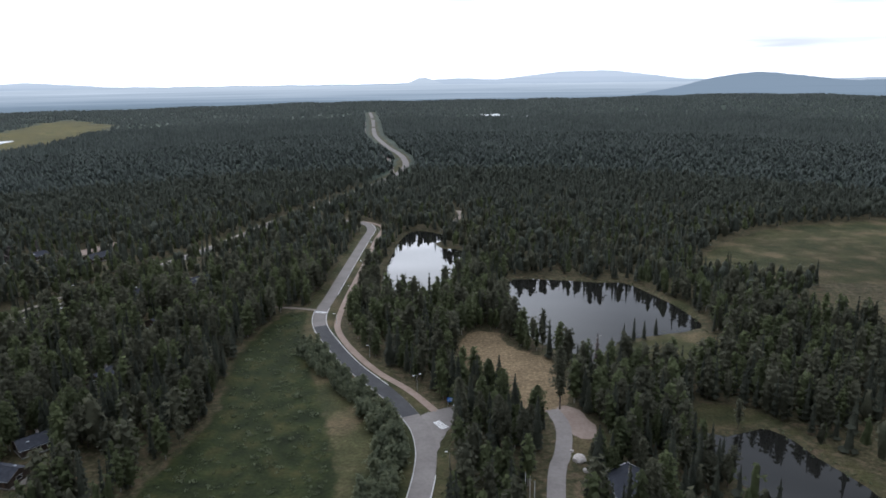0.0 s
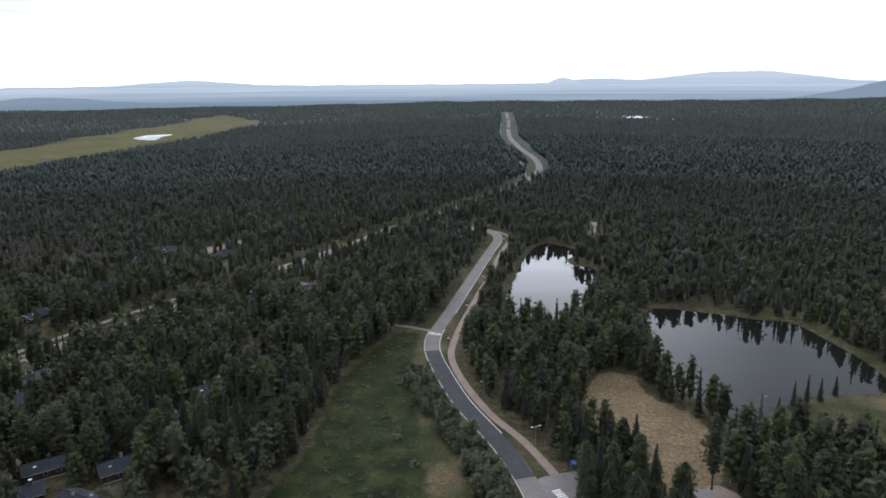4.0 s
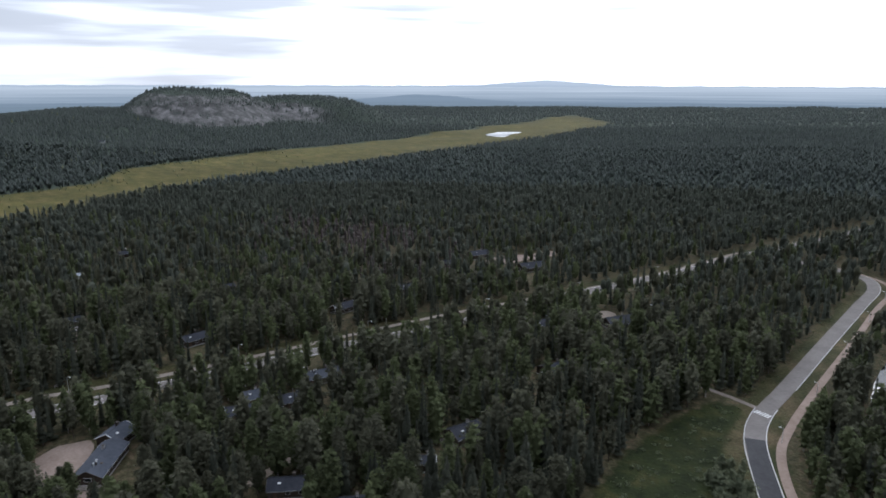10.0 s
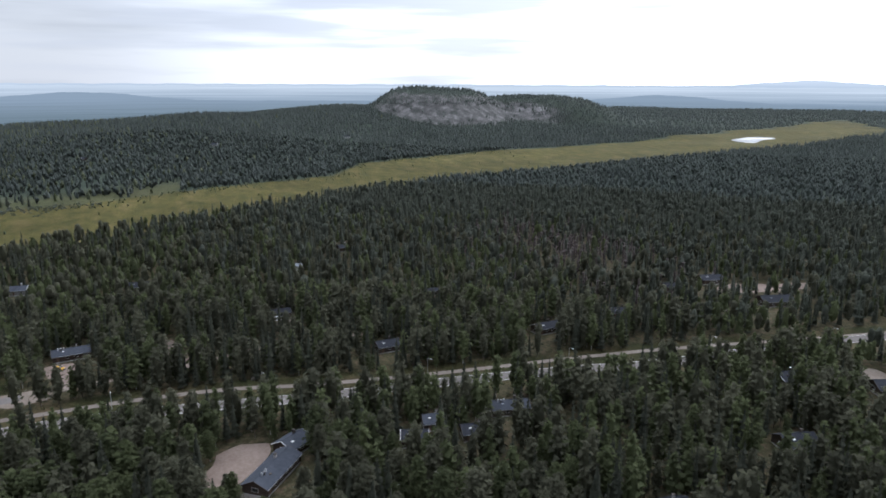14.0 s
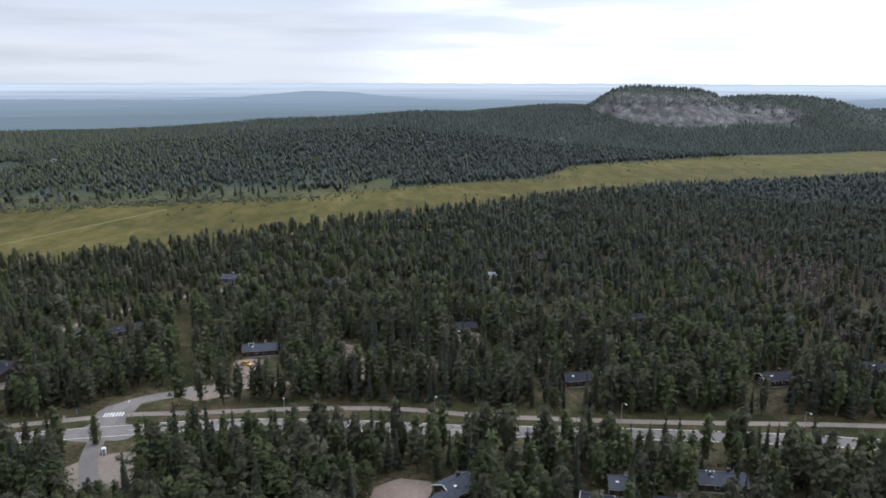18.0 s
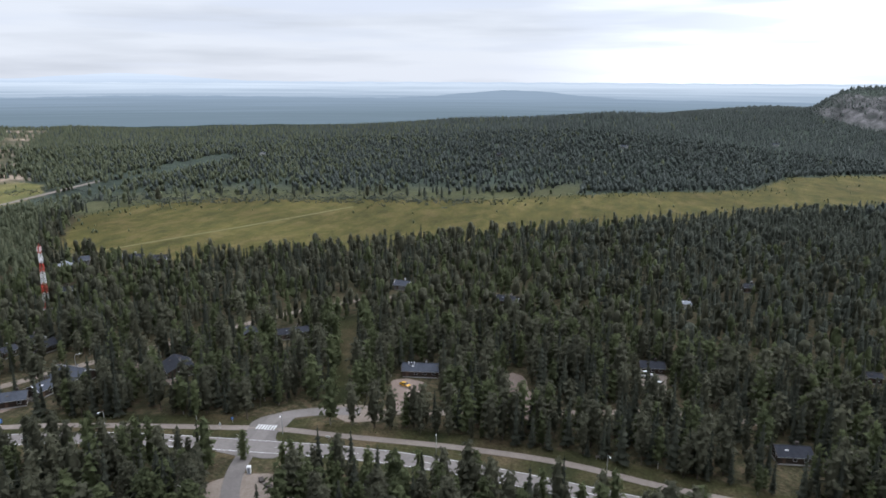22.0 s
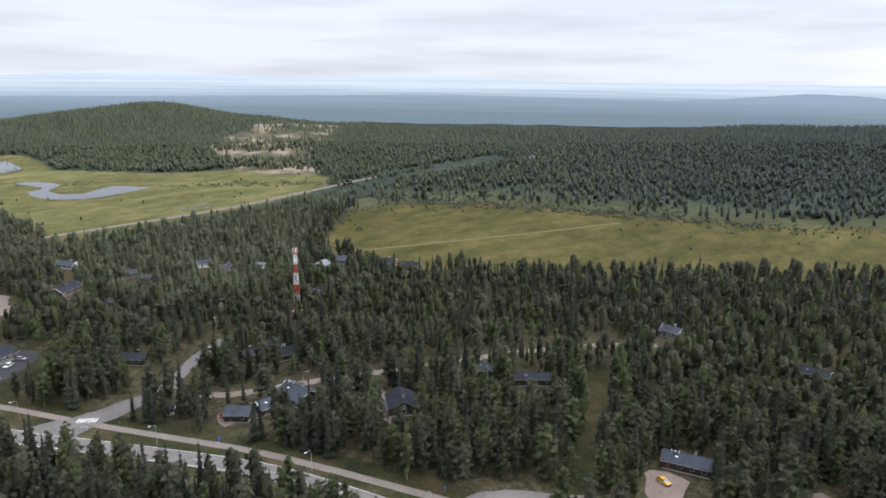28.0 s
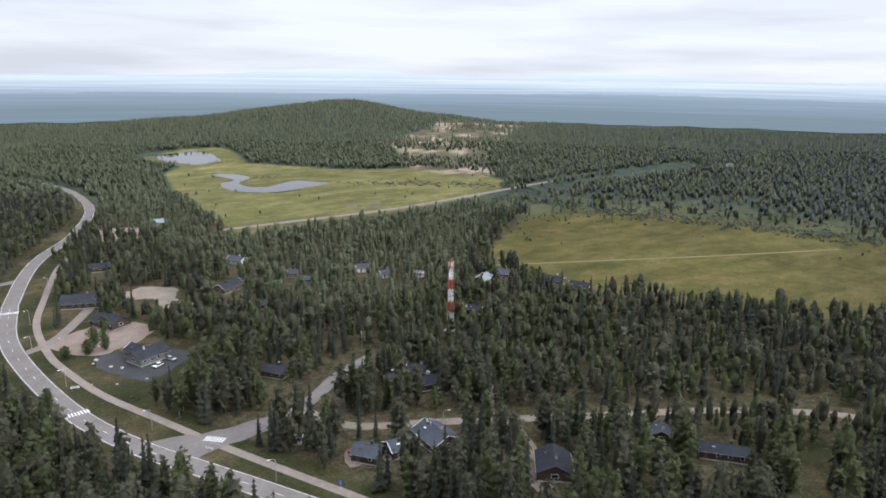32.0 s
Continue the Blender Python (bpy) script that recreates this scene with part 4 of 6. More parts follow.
def spruce(rng, high, wide, rich):
    """Crown and stem of a narrow spruce; rich: how many sprays."""
    V, F, I = [], [], []
    levels = max(4, int(rich ** 0.5 * 1.15))
    per = max(4, int(rich / levels))
    for k in range(levels):
        f = (k + rng.uniform(-0.2, 0.2)) / levels
        z = high * (0.10 + 0.88 * f)
        r = wide * (1 - max(f, 0)) ** 0.8 * rng.uniform(0.8, 1.15) + 0.18
        for j in range(per if f < 0.75 else max(3, per - 2)):
            a = rng.uniform(0, 6.28) if per < 6 else j * 6.283 / per + rng.uniform(-0.35, 0.35)
            q = r * rng.uniform(0.7, 1.2)
            kite(V, F, I, (0, 0, z + high * 0.05), (math.cos(a) * q, math.sin(a) * q, z - 0.10 * q), q * (0.42 if per > 5 else 0.75), 0.22 * q, 0, rng)
    n = len(V)
    for k in range(5):
        a = k * 1.2566
        V.append(np.array((math.cos(a) * wide * 0.6, math.sin(a) * wide * 0.6, high * 0.08)))
    V.append(np.array((0, 0, high)))
    F += [(n + k, n + (k + 1) % 5, n + 5) for k in range(5)]
    I += [0] * 5
    return V, F, I


BIRCH_FORM = ((0.05, 0.0), (0.10, 0.55), (0.20, 0.92), (0.32, 1.0), (0.50, 0.88), (0.70, 0.66), (0.88, 0.37), (1.0, 0.05))
PINE_FORM = ((0.14, 0.0), (0.20, 0.46), (0.32, 0.90), (0.44, 1.0), (0.60, 0.90), (0.78, 0.68), (0.92, 0.40), (1.0, 0.06))


def tuft(V, F, I, c, r, up, rng):
    """One small spray of leaves that faces roughly the given way."""
    n = len(V)
    w = rng.normal(size=3) * 0.42 + up
    w /= np.linalg.norm(w) + 1e-6
    u = np.cross(w, rng.normal(size=3))
    u /= np.linalg.norm(u) + 1e-6
    v = np.cross(w, u)
    for k in range(3):
        t = k * 2.094 + rng.uniform(-0.45, 0.45)
        V.append(np.array(c) + r * rng.uniform(0.75, 1.25) * (u * math.cos(t) + v * math.sin(t)))
    F.append((n, n + 1, n + 2))
    I.append(0)


def crown_of(rng, high, wide, form, boughs, tufts, size, lift, core=0.60):
    """An open crown: boughs that carry tufts of leaves round a thin dark heart."""
    V, F, I = [], [], []
    wide = wide * rng.uniform(0.74, 1.18)
    start, blunt = rng.uniform(-0.08, 0.12), rng.uniform(0, 0.55)
    fs, rs = [1 - (1 - a) * (1 - start) for a, b in form], [min(1.0, b * (1 + blunt * max(0.0, a - 0.45))) for a, b in form]
    lean, one_side = rng.uniform(-0.14, 0.14, 2) * wide, rng.uniform(0, 6.28)
    sides, rings = 5, 4
    for q in range(rings):
        f = fs[0] + (0.93 - fs[0]) * (q + 0.3) / (rings - 0.4)
        for k in range(sides):
            a = (k + 0.5 * q) * math.tau / sides
            r = wide * np.interp(f, fs, rs) * core * rng.uniform(0.75, 1.25)
            V.append(np.array((math.cos(a) * r + lean[0] * f, math.sin(a) * r + lean[1] * f, high * f)))
    V.append(np.array((lean[0], lean[1], high * 0.97)))
    for k in range(sides):
        m = (k + 1) % sides
        for q in range(rings - 1):
            a, b = q * sides + k, q * sides + m
            F += [(a, b, b + sides), (a, b + sides, a + sides)]
        F.append(((rings - 1) * sides + k, (rings - 1) * sides + m, rings * sides))
    I += [0] * len(F)
    for k in range(boughs):
        f = fs[0] + (0.985 - fs[0]) * (k + rng.uniform(0, 1)) / boughs
        a = k * 2.4 + rng.uniform(-0.5, 0.5)
        out = (wide * np.interp(f, fs, rs) * rng.choice((0.78, 0.94, 1.08)) * (1 + 0.18 * math.cos(a - one_side)) + 0.18)
        way = np.array((math.cos(a), math.sin(a), 0.0))
        for j in range(tufts):
            q = 0.42 + 0.62 * (j + rng.uniform(0, 1)) / tufts
            c = way * out * q + np.array((-way[1], way[0], 0)) * rng.uniform(-0.28, 0.28) * out
            c = c + np.array((lean[0] * f, lean[1] * f, high * f + lift * out * q + rng.uniform(-0.3, 0.3) * size))
            tuft(V, F, I, c, size * rng.uniform(0.7, 1.3), way * 0.55 + np.array((0, 0, 0.75)), rng)
    return V, F, I


def pine(rng, high, wide, boughs, tufts, size):
    return crown_of(rng, high, wide, PINE_FORM, boughs, tufts, size, 0.25)


def birch(rng, high, wide, boughs, tufts, size):
    return crown_of(rng, high, wide, BIRCH_FORM, boughs, tufts, size, 0.4)


def rough(rng, high, wide, form):
    """A tree some way off: a slim uneven crown of few faces with tufts standing out."""
    V, F, I = [], [], []
    sides, fs, rs = 4, [a for a, b in form], [b for a, b in form]
    wide, lean = wide * rng.uniform(0.75, 1.15), rng.uniform(-0.3, 0.3, 2)
    blunt = rng.uniform(0.3, 1.4)
    rs = [min(1.0, b * (1 + blunt * max(0.0, a - 0.45))) for a, b in form]
    levels = (0.24, 0.46, 0.70, 0.90)
    for f in levels:
        turn = rng.uniform(0, 1)
        for k in range(sides):
            a, r = (k + turn) * math.tau / sides, wide * np.interp(f, fs, rs) * rng.uniform(0.35, 0.85)
            V.append(np.array((math.cos(a) * r + lean[0] * f, math.sin(a) * r + lean[1] * f, high * (f + rng.uniform(-0.06, 0.06)))))
    V.append(np.array((lean[0], lean[1], high)))
    for q in range(len(levels) - 1):
        for k in range(sides):
            a, b = q * sides + k, q * sides + (k + 1) % sides
            F += [(a, b, b + sides), (a, b + sides, a + sides)]
    top = (len(levels) - 1) * sides
    F += [(top + k, top + (k + 1) % sides, top + sides) for k in range(sides)]
    I += [0] * len(F)
    for k in range(11):
        f, a = rng.uniform(0.26, 0.97), rng.uniform(0, 6.28)
        r = wide * np.interp(f, fs, rs)
        way = np.array((math.cos(a), math.sin(a), 0))
        tuft(V, F, I, way * r * rng.uniform(0.7, 1.1) + np.array((0, 0, high * f)), rng.uniform(0.7, 1.1), way * 0.5 + np.array((0, 0, 0.8)), rng)
    return V, F, I


def tiny(rng, high, wide, round_top, rings=2):
    """A far tree: a ragged spire or dome of a few faces."""
    V, F, I = [], [], []
    k = 3
    for z, q in ((0.05, 0.85), (0.5, 1.0 if round_top else 0.62))[2 - rings:]:
        z, q = (z, q) if rings == 2 else (0.1, 1.0)
        turn = rng.uniform(0, 6.28)
        for j in range(k):
            a = j * math.tau / k + rng.uniform(-0.3, 0.3) + turn
            V.append(np.array((math.cos(a) * wide * q * rng.uniform(0.75, 1.2), math.sin(a) * wide * q * rng.uniform(0.75, 1.2), z * high)))
    V.append(np.array((rng.uniform(-0.2, 0.2), rng.uniform(-0.2, 0.2), high)))
    for j in range(k):
        a, b = j, (j + 1) % k
        if rings == 2:
            F += [(a, b, b + k), (a, b + k, a + k)]
        F.append((a + k * (rings - 1), b + k * (rings - 1), k * rings))
    I += [0] * len(F)
    return V, F, I


def open_ground(x, y, margin=0.0):
    """Whether trees may stand there."""
    if x.size > 40000:          # in slices, each with its own short list of lines and houses
        cut = np.array_split(np.argsort(np.hypot(x, y)), x.size // 20000)
        ok = np.zeros(x.shape, bool)
        for c in cut:
            ok[c] = open_ground(x[c], y[c], margin)
        return ok
    ok = np.ones(x.shape, bool)
    far = np.hypot(x, y).min() > 760
    for line, w in ((BOG_ROAD, 9.0), (HIGHWAY_N, 18.0)) if far else ((HIGHWAY_N, 13.0), (HIGHWAY_S, 12.0), (HIGHWAY_E, 10.0), (CYCLE_N, 5.0), (CYCLE_S, 5.0), (ROAD_A, 8.0), (CYCLE_A, 6.0), (SIDE, 10.0), (BRANCH, 7.5), (JUNCTION, 8.0), (STUB, 8.0),
                    (DRIVE, 7.0), (FOOTWAY, 2.5), (BOG_ROAD, 9.0), (TRAIL, 5.0), (LINE_CUT, 3.2)):
        ok &= away(x, y, curve_through(line, 12)) > w + margin
    for pond in (BOG_POND_B, FAR_POND, SHARD) if far else (POND_A, POND_B, POND_C, BOG_POND, BOG_POND_B):
        ok &= signed(x, y, pond) > (28.0 if pond is BOG_POND_B else 4.5 if pond is POND_B else 2.0) + margin
    for poly, m in ((MARSH, 2.0), (BOG, 4.0)) if far else ((SAND, 1.0), (FIELD, 1.5), (MARSH_R, 3.0), (MARSH, 2.0), (BOG, 4.0)):
        ok &= signed(x, y, poly) > m + margin
    for line, w in () if far else LANES:
        ok &= away(x, y, curve_through(line, 12)) > w / 2 + 1.5 + margin
    for line, w in () if far else (([(-178, -196), (-165, -198), (-150, -190), (-120, -165)], 5), ([(-205, -374), (-190, -372), (-150, -380)], 5), ([(38, 182), (46, 188), (60, 190)], 4), ([(-219, -300), (-196, -268), (-184, -258), (-172, -255)], 5)):
        ok &= away(x, y, line) > w + margin
    for outline in () if far else OPEN:
        ok &= signed(x, y, outline) > margin
    for _, _, outline, _ in () if far else YARDS:
        ok &= signed(x, y, outline) > 1.6 + margin
    ok &= ~((away(x, y, BOG_ROAD) < 42) & (y > -412 - 0.02 * x))
    for bx, by, br in [b for b in BUILT if b[0] < -900] if far else BUILT:
        ok &= np.hypot(x - bx, y - by) > br + margin
    return ok


def scatter(rng, r0, r1, gap, lo=-32.0, hi=176.0):
    """Uneven points, about a gap apart, in a ring round the place."""
    g = np.arange(-r1, r1, gap)
    x, y = [v.ravel() for v in np.meshgrid(g, g)]
    x, y = x + rng.uniform(-0.48, 0.48, x.size) * gap + CENTRE[0], y + rng.uniform(-0.48, 0.48, y.size) * gap + CENTRE[1]
    r = np.hypot(x - CENTRE[0], y - CENTRE[1])
    turn = np.degrees(np.arctan2(-(x - CENTRE[0]), y - CENTRE[1]))
    turn = np.where(turn < -100, turn + 360, turn)
    gap_field = np.sin(x / 9.1 + 2 * np.sin(y / 13.7)) + np.sin(y / 8.3 + 2 * np.sin(x / 17.3))
    keep = (r >= r0) & (r < r1) & (turn > lo) & (turn < hi) & (rng.uniform(0, 1, x.size) > 0.06 - 0.20 * np.minimum(gap_field, 0))
    return x[keep], y[keep]


def stand(rng, x, y):
    """Which kind grows where: 0 spruce, 1 pine, 2 birch, 3 dry."""
    patch = np.sin(x / 31.0 + 1.3 * np.sin(y / 47.0)) + np.sin(y / 37.0 + 1.1 * np.sin(x / 53.0))
    u = rng.uniform(0, 1, x.size) + 0.10 * patch
    kind = np.where(u < 0.30, 0, np.where(u < 0.64, 1, 2))
    dry = np.exp(-(((x + 355) / 75) ** 2 + ((y - 338) / 40) ** 2))
    kind = np.where(rng.uniform(0, 1, x.size) < dry * 0.85, 3, kind)
    return kind


def woods(name, label, rng, x, y, kinds, templates, grow, second="pine", spread=(0.66, 1.2)):
    """Many trees in one mesh."""
    VV, FF, II, TT, base = [], [], [], [], 0
    z = land(x, y)
    for k in range(4):
        sets = templates[k]
        idx = np.nonzero(kinds == k)[0]
        which = rng.integers(0, len(sets), idx.size)
        for s, (V, F, I) in enumerate(sets):
            j = idx[which == s]
            if not j.size:
                continue
            V, F, I = np.array(V), np.array(F), np.array(I)
            a, g = rng.uniform(0, 6.28, j.size), grow * rng.uniform(*spread, j.size) * np.where(rng.uniform(0, 1, j.size) < 0.12, 0.6, 1.0)
            w = g * rng.uniform(0.85, 1.2, j.size)
            c, sn = np.cos(a), np.sin(a)
            px = (V[None, :, 0] * c[:, None] - V[None, :, 1] * sn[:, None]) * w[:, None] + x[j][:, None]
            py = (V[None, :, 0] * sn[:, None] + V[None, :, 1] * c[:, None]) * w[:, None] + y[j][:, None]
            pz = V[None, :, 2] * g[:, None] + z[j][:, None]
            VV.append(np.stack([px, py, pz], 2).reshape(-1, 3))
            FF.append((F[None] + (np.arange(j.size) * len(V))[:, None, None] + base).reshape(-1, 3))
            II.append(np.tile(np.where(I == 9, 4 if k != 2 else 5, k), j.size))
            TT.append(np.repeat(rng.uniform(0.01, 1, j.size), len(V)))
            base += j.size * len(V)
    me = array_mesh(name, np.concatenate(VV), np.concatenate(FF), [M["haze_spruce" if second == "haze_needles" else "spruce" if second == "pine" else second], M[second], M["birch" if second == "pine" else second], M["dry"], M["bark"], M["birch_bark"]], np.concatenate(II), np.concatenate(TT), True)
    return tagged(new(name, me), label, "forest", kind="stuff")


def with_stem(t, high, r, lean=(0, 0), sides=3):
    V, F, I = t
    stem(V, F, I, high, r, 9, lean, sides)
    return V, F, I


def plant_forest():
    rng = np.random.default_rng(11)
    # single trees that the camera passes nearest, each kind in several growths
    x, y = scatter(rng, 90, 330, 4.2, -50, 188)
    ok = open_ground(x, y)
    x, y = x[ok], y[ok]
    kind = stand(rng, x, y)
    single = np.zeros(x.size, bool)
    near = np.argsort(np.hypot(x - CENTRE[0], y - CENTRE[1]) + rng.uniform(0, 50, x.size))
    for k in (0, 1, 2):
        pick = [n for n in near if kind[n] == k and np.hypot(x[n], y[n] - 40) > 135][:300]
        single[pick] = True
    makers = (lambda: spruce(rng, 15.5, 1.9, 220), lambda: pine(rng, 15.2, 2.65, 115, 8, 0.43), lambda: birch(rng, 14.0, 2.6, 115, 8, 0.43))
    names = (("spruce_tree", "dark narrow spruce with drooping branches", "spruce"), ("pine_tree", "grey-green pine with an open crown on a bare trunk", "pine"),
             ("birch_tree", "leafy green birch with a pale trunk", "birch"))
    for k in (0, 1, 2):
        growths = []
        for n in range(7):
            V, F, I = makers[k]()
            crown = array_mesh("crown", V, F, [M[names[k][2]]], I, None, True)
            V, F, I = [], [], []
            lean = rng.uniform(-0.015, 0.015, 2)
            stem(V, F, I, 14.8 if k == 0 else 13.2, (0.17, 0.18, 0.13)[k], 0, lean, 6)
            for b in range(0 if k == 0 else 5):
                a, zz = b * 2.4 + n, 6.0 + b * 1.6
                p, q = np.array((0, 0, zz)), np.array((math.cos(a) * 1.5, math.sin(a) * 1.5, zz + 0.9))
                kite(V, F, I, p, q, 0.06, 0.0, 0, rng)
            growths.append((crown, array_mesh("trunk", V, F, [M["birch_bark" if k == 2 else "bark"]], I)))
        for j in np.nonzero(single & (kind == k))[0]:
            crown, trunk = growths[rng.integers(0, 7)]
            tree = new(names[k][0])
            tree.empty_display_size = 0.5
            g = rng.uniform(0.70, 1.28) * (0.6 if rng.uniform() < 0.12 else 1.0)
            w = g * rng.uniform(0.85, 1.2)
            tree.matrix_basis = Matrix.LocRotScale((x[j], y[j], float(land(x[j], y[j]))), Euler((0, 0, rng.uniform(0, 6.28))), (w, w, g))
            tagged(tree, names[k][1], "tree", names[k][2] + " trees of the near forest")
            for nm, me in (("trunk", trunk), ("crown", crown)):
                ob = new(nm, me)
                ob.parent = tree
    rest = ~single
    T = [[with_stem(spruce(rng, 15.5, 1.8, 60), 9, 0.17) for n in range(7)], [with_stem(pine(rng, 14.8, 2.7, 29, 3, 0.84), 11, 0.16) for n in range(9)],
         [with_stem(birch(rng, 13.6, 2.65, 29, 3, 0.84), 10, 0.13) for n in range(9)], [birch(rng, 12, 1.3, 22, 2, 0.5) for n in range(4)]]
    woods("near_forest", "mixed spruce, pine and birch forest round the roads", rng, x[rest], y[rest], kind[rest], T, 1.06)
    # the same forest goes on behind and below the way
    xa, ya = scatter(rng, 0, 90, 5.6, -400, 400)
    xb, yb = scatter(rng, 90, 330, 6.6, 188, 262)
    xc, yc = scatter(rng, 90, 330, 6.6, -100, -50)
    x, y = np.concatenate([xa, xb, xc]), np.concatenate([ya, yb, yc])
    ok = open_ground(x, y)
    x, y = x[ok], y[ok]
    T = [[spruce(rng, 14, 1.9, 15) for n in range(5)]] + [[rough(rng, 13, 2.8, form) for n in range(5)] for form in (PINE_FORM, BIRCH_FORM, BIRCH_FORM)]
    woods("surrounding_forest", "mixed boreal forest behind the roads", rng, x, y, stand(rng, x, y), T, 1.05)
    # the woods further out, with fewer faces a tree
    def thinned(x, y):
        return fringe(x, y) & (rng.uniform(0, 1, x.size) < np.clip(1.15 - signed(x, y, MARSH) / 140 + 0.25 * np.sin(x / 37) * np.sin(y / 29), 0, 0.9))
    x, y = scatter(rng, 330, 720, 4.7, -36, 180)
    ok = open_ground(x, y) & ~thinned(x, y)
    x, y = x[ok], y[ok]
    T = [[spruce(rng, 14, 1.9, 15) for n in range(6)], [rough(rng, 12.8, 2.8, PINE_FORM) for n in range(8)], [rough(rng, 11.8, 2.8, BIRCH_FORM) for n in range(8)], [rough(rng, 11, 1.1, BIRCH_FORM) for n in range(4)]]
    bog_side = (y < -250 + 60 * np.sin(x / 70)) & (x < -290)
    # more trees take the haze-paled needles the further out they stand
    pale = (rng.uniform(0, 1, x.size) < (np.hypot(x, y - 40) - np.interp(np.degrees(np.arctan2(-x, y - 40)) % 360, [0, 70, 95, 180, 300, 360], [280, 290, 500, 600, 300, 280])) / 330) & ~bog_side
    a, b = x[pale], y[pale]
    woods("outer_forest", "outer pine forest with distance haze in its grey-green", rng, a, b, stand(rng, a, b), T, 1.0, "haze_pine")
    a, b = x[~bog_side & ~pale], y[~bog_side & ~pale]
    woods("mid_forest", "dense dark boreal forest", rng, a, b, stand(rng, a, b), T, 1.03)
    a, b = x[bog_side], y[bog_side]
    woods("bog_forest", "young forest round the bog, sunlight put into its light green", rng, a, b, stand(rng, a, b), T, 0.9, "young")
    xa, ya = scatter(rng, 720, 1200, 6.0, -32, 174)
    xb, yb = scatter(rng, 1200, 1750, 7.2, -32, 174)
    x, y = np.concatenate([xa, xb]), np.concatenate([ya, yb])
    ok = open_ground(x, y) & ~thinned(x, y) & ~(inside(x, y, CLEARCUT) & (rng.uniform(0, 1, x.size) < 0.70 + 0.25 * np.sin(x / 41 + y / 67)))
    ok &= ~((np.abs((x + 1490) * 0.438 + (y - 814) * 0.899) < 230 + 30 * np.sin(x / 17)) & (np.exp(-(((x + 1500) / 330) ** 2 + ((y - 860) / 420) ** 2) ** 2) > 0.4) & (np.hypot(*np.array([land(x + 5, y) - land(x - 5, y), land(x, y + 5) - land(x, y - 5)])) > 2.6) & (land(x, y) > 14) & (land(x, y) < 92) & (rng.uniform(0, 1, x.size) < np.where(land(x, y) < 60, 0.92, 0.5 + 0.3 * np.sin(x / 29 + y / 17))))
    ok &= ~((np.hypot(x + 1640, y - 780) < 330) & (land(x, y) > 70))
    x, y = x[ok], y[ok]
    def far_kinds(rings, grow):
        return [[tiny(rng, 10.5 * grow, 1.7 * grow, False, rings) for n in range(8)], [tiny(rng, 9 * grow, 2.5 * grow, True, rings) for n in range(8)], [tiny(rng, 8.5 * grow, 2.6 * grow, True, rings) for n in range(8)], [tiny(rng, 9, 2, True, rings) for n in range(3)]]
    # the southern slopes take the needles with sunlight in their colour
    south = np.abs(np.degrees(np.arctan2(-x, y - 40)) % 360 - 178) < 70 + 14 * rng.normal(size=x.size)
    for near_by, rings, words in ((np.hypot(x, y - 40) < 1200, 2, "far"), (np.hypot(x, y - 40) >= 1200, 1, "more distant")):
        T = far_kinds(rings, 1.0 if rings == 2 else 1.1)
        a, b = x[near_by & ~south], y[near_by & ~south]
        woods("far_forest", words + " forested slopes of spruce and pine", rng, a, b, stand(rng, a, b), T, 0.95, "haze_needles", (0.8, 1.12))
        a, b = x[near_by & south], y[near_by & south]
        woods("light_forest", words + " young pine forest round the clearcut, sunlight put into its light green", rng, a, b, stand(rng, a, b), T, 0.95, "young", (0.8, 1.12))
    x, y = scatter(rng, 1750, 3300, 15, -34, 174)
    ok = open_ground(x, y) & ~((np.hypot(x, y - 40) > 2350) & (np.degrees(np.arctan2(-x, y - 40)) % 360 < 180) & (np.degrees(np.arctan2(-x, y - 40)) % 360 > 90))
    woods("horizon_forest", "distant forest to the horizon", rng, x[ok], y[ok], stand(rng, x[ok], y[ok]), [[tiny(rng, 8.5, 4.2, True, 1) for n in range(6)] for k in range(4)], 1.0, "haze_needles", (0.85, 1.1))
    # low wind-bent pines on top of the rocky hill
    x, y = scatter(rng, 1400, 2200, 6.5, 45, 80)
    ok = (np.hypot(x + 1600, y - 800) < 420) & (land(x, y) > np.where(np.abs((x + 1490) * 0.438 + (y - 814) * 0.899) < 165, 58, 34)) & (rng.uniform(0, 1, x.size) < 0.92)
    woods("hill_pines", "low dark pines on the rocky hill", rng, x[ok], y[ok], stand(rng, x[ok], y[ok]), [[tiny(rng, 4.6, 1.9, True, 1) for n in range(4)] for k in range(4)], 0.9, "haze_needles", (0.85, 1.1))
    # small pines scattered over the marsh edge
    x, y = scatter(rng, 540, 1150, 6.5, 55, 135)
    d = signed(x, y, MARSH)
    ok = (d < 3) & (d > -130) & (np.hypot(x, y - 40) > 560 + rng.uniform(0, 90, x.size)) & (rng.uniform(0, 1, x.size) < np.clip(0.75 + d / 50 + 0.35 * np.sin(x / 23) * np.sin(y / 31), 0.015, 0.9))
    woods("marsh_pines", "stunted pines on the edge of the marsh", rng, x[ok], y[ok], np.ones(ok.sum(), int), [[tiny(rng, 4.0, 1.3, True) for n in range(4)] for k in range(4)], 0.7, "young")


plant_forest()


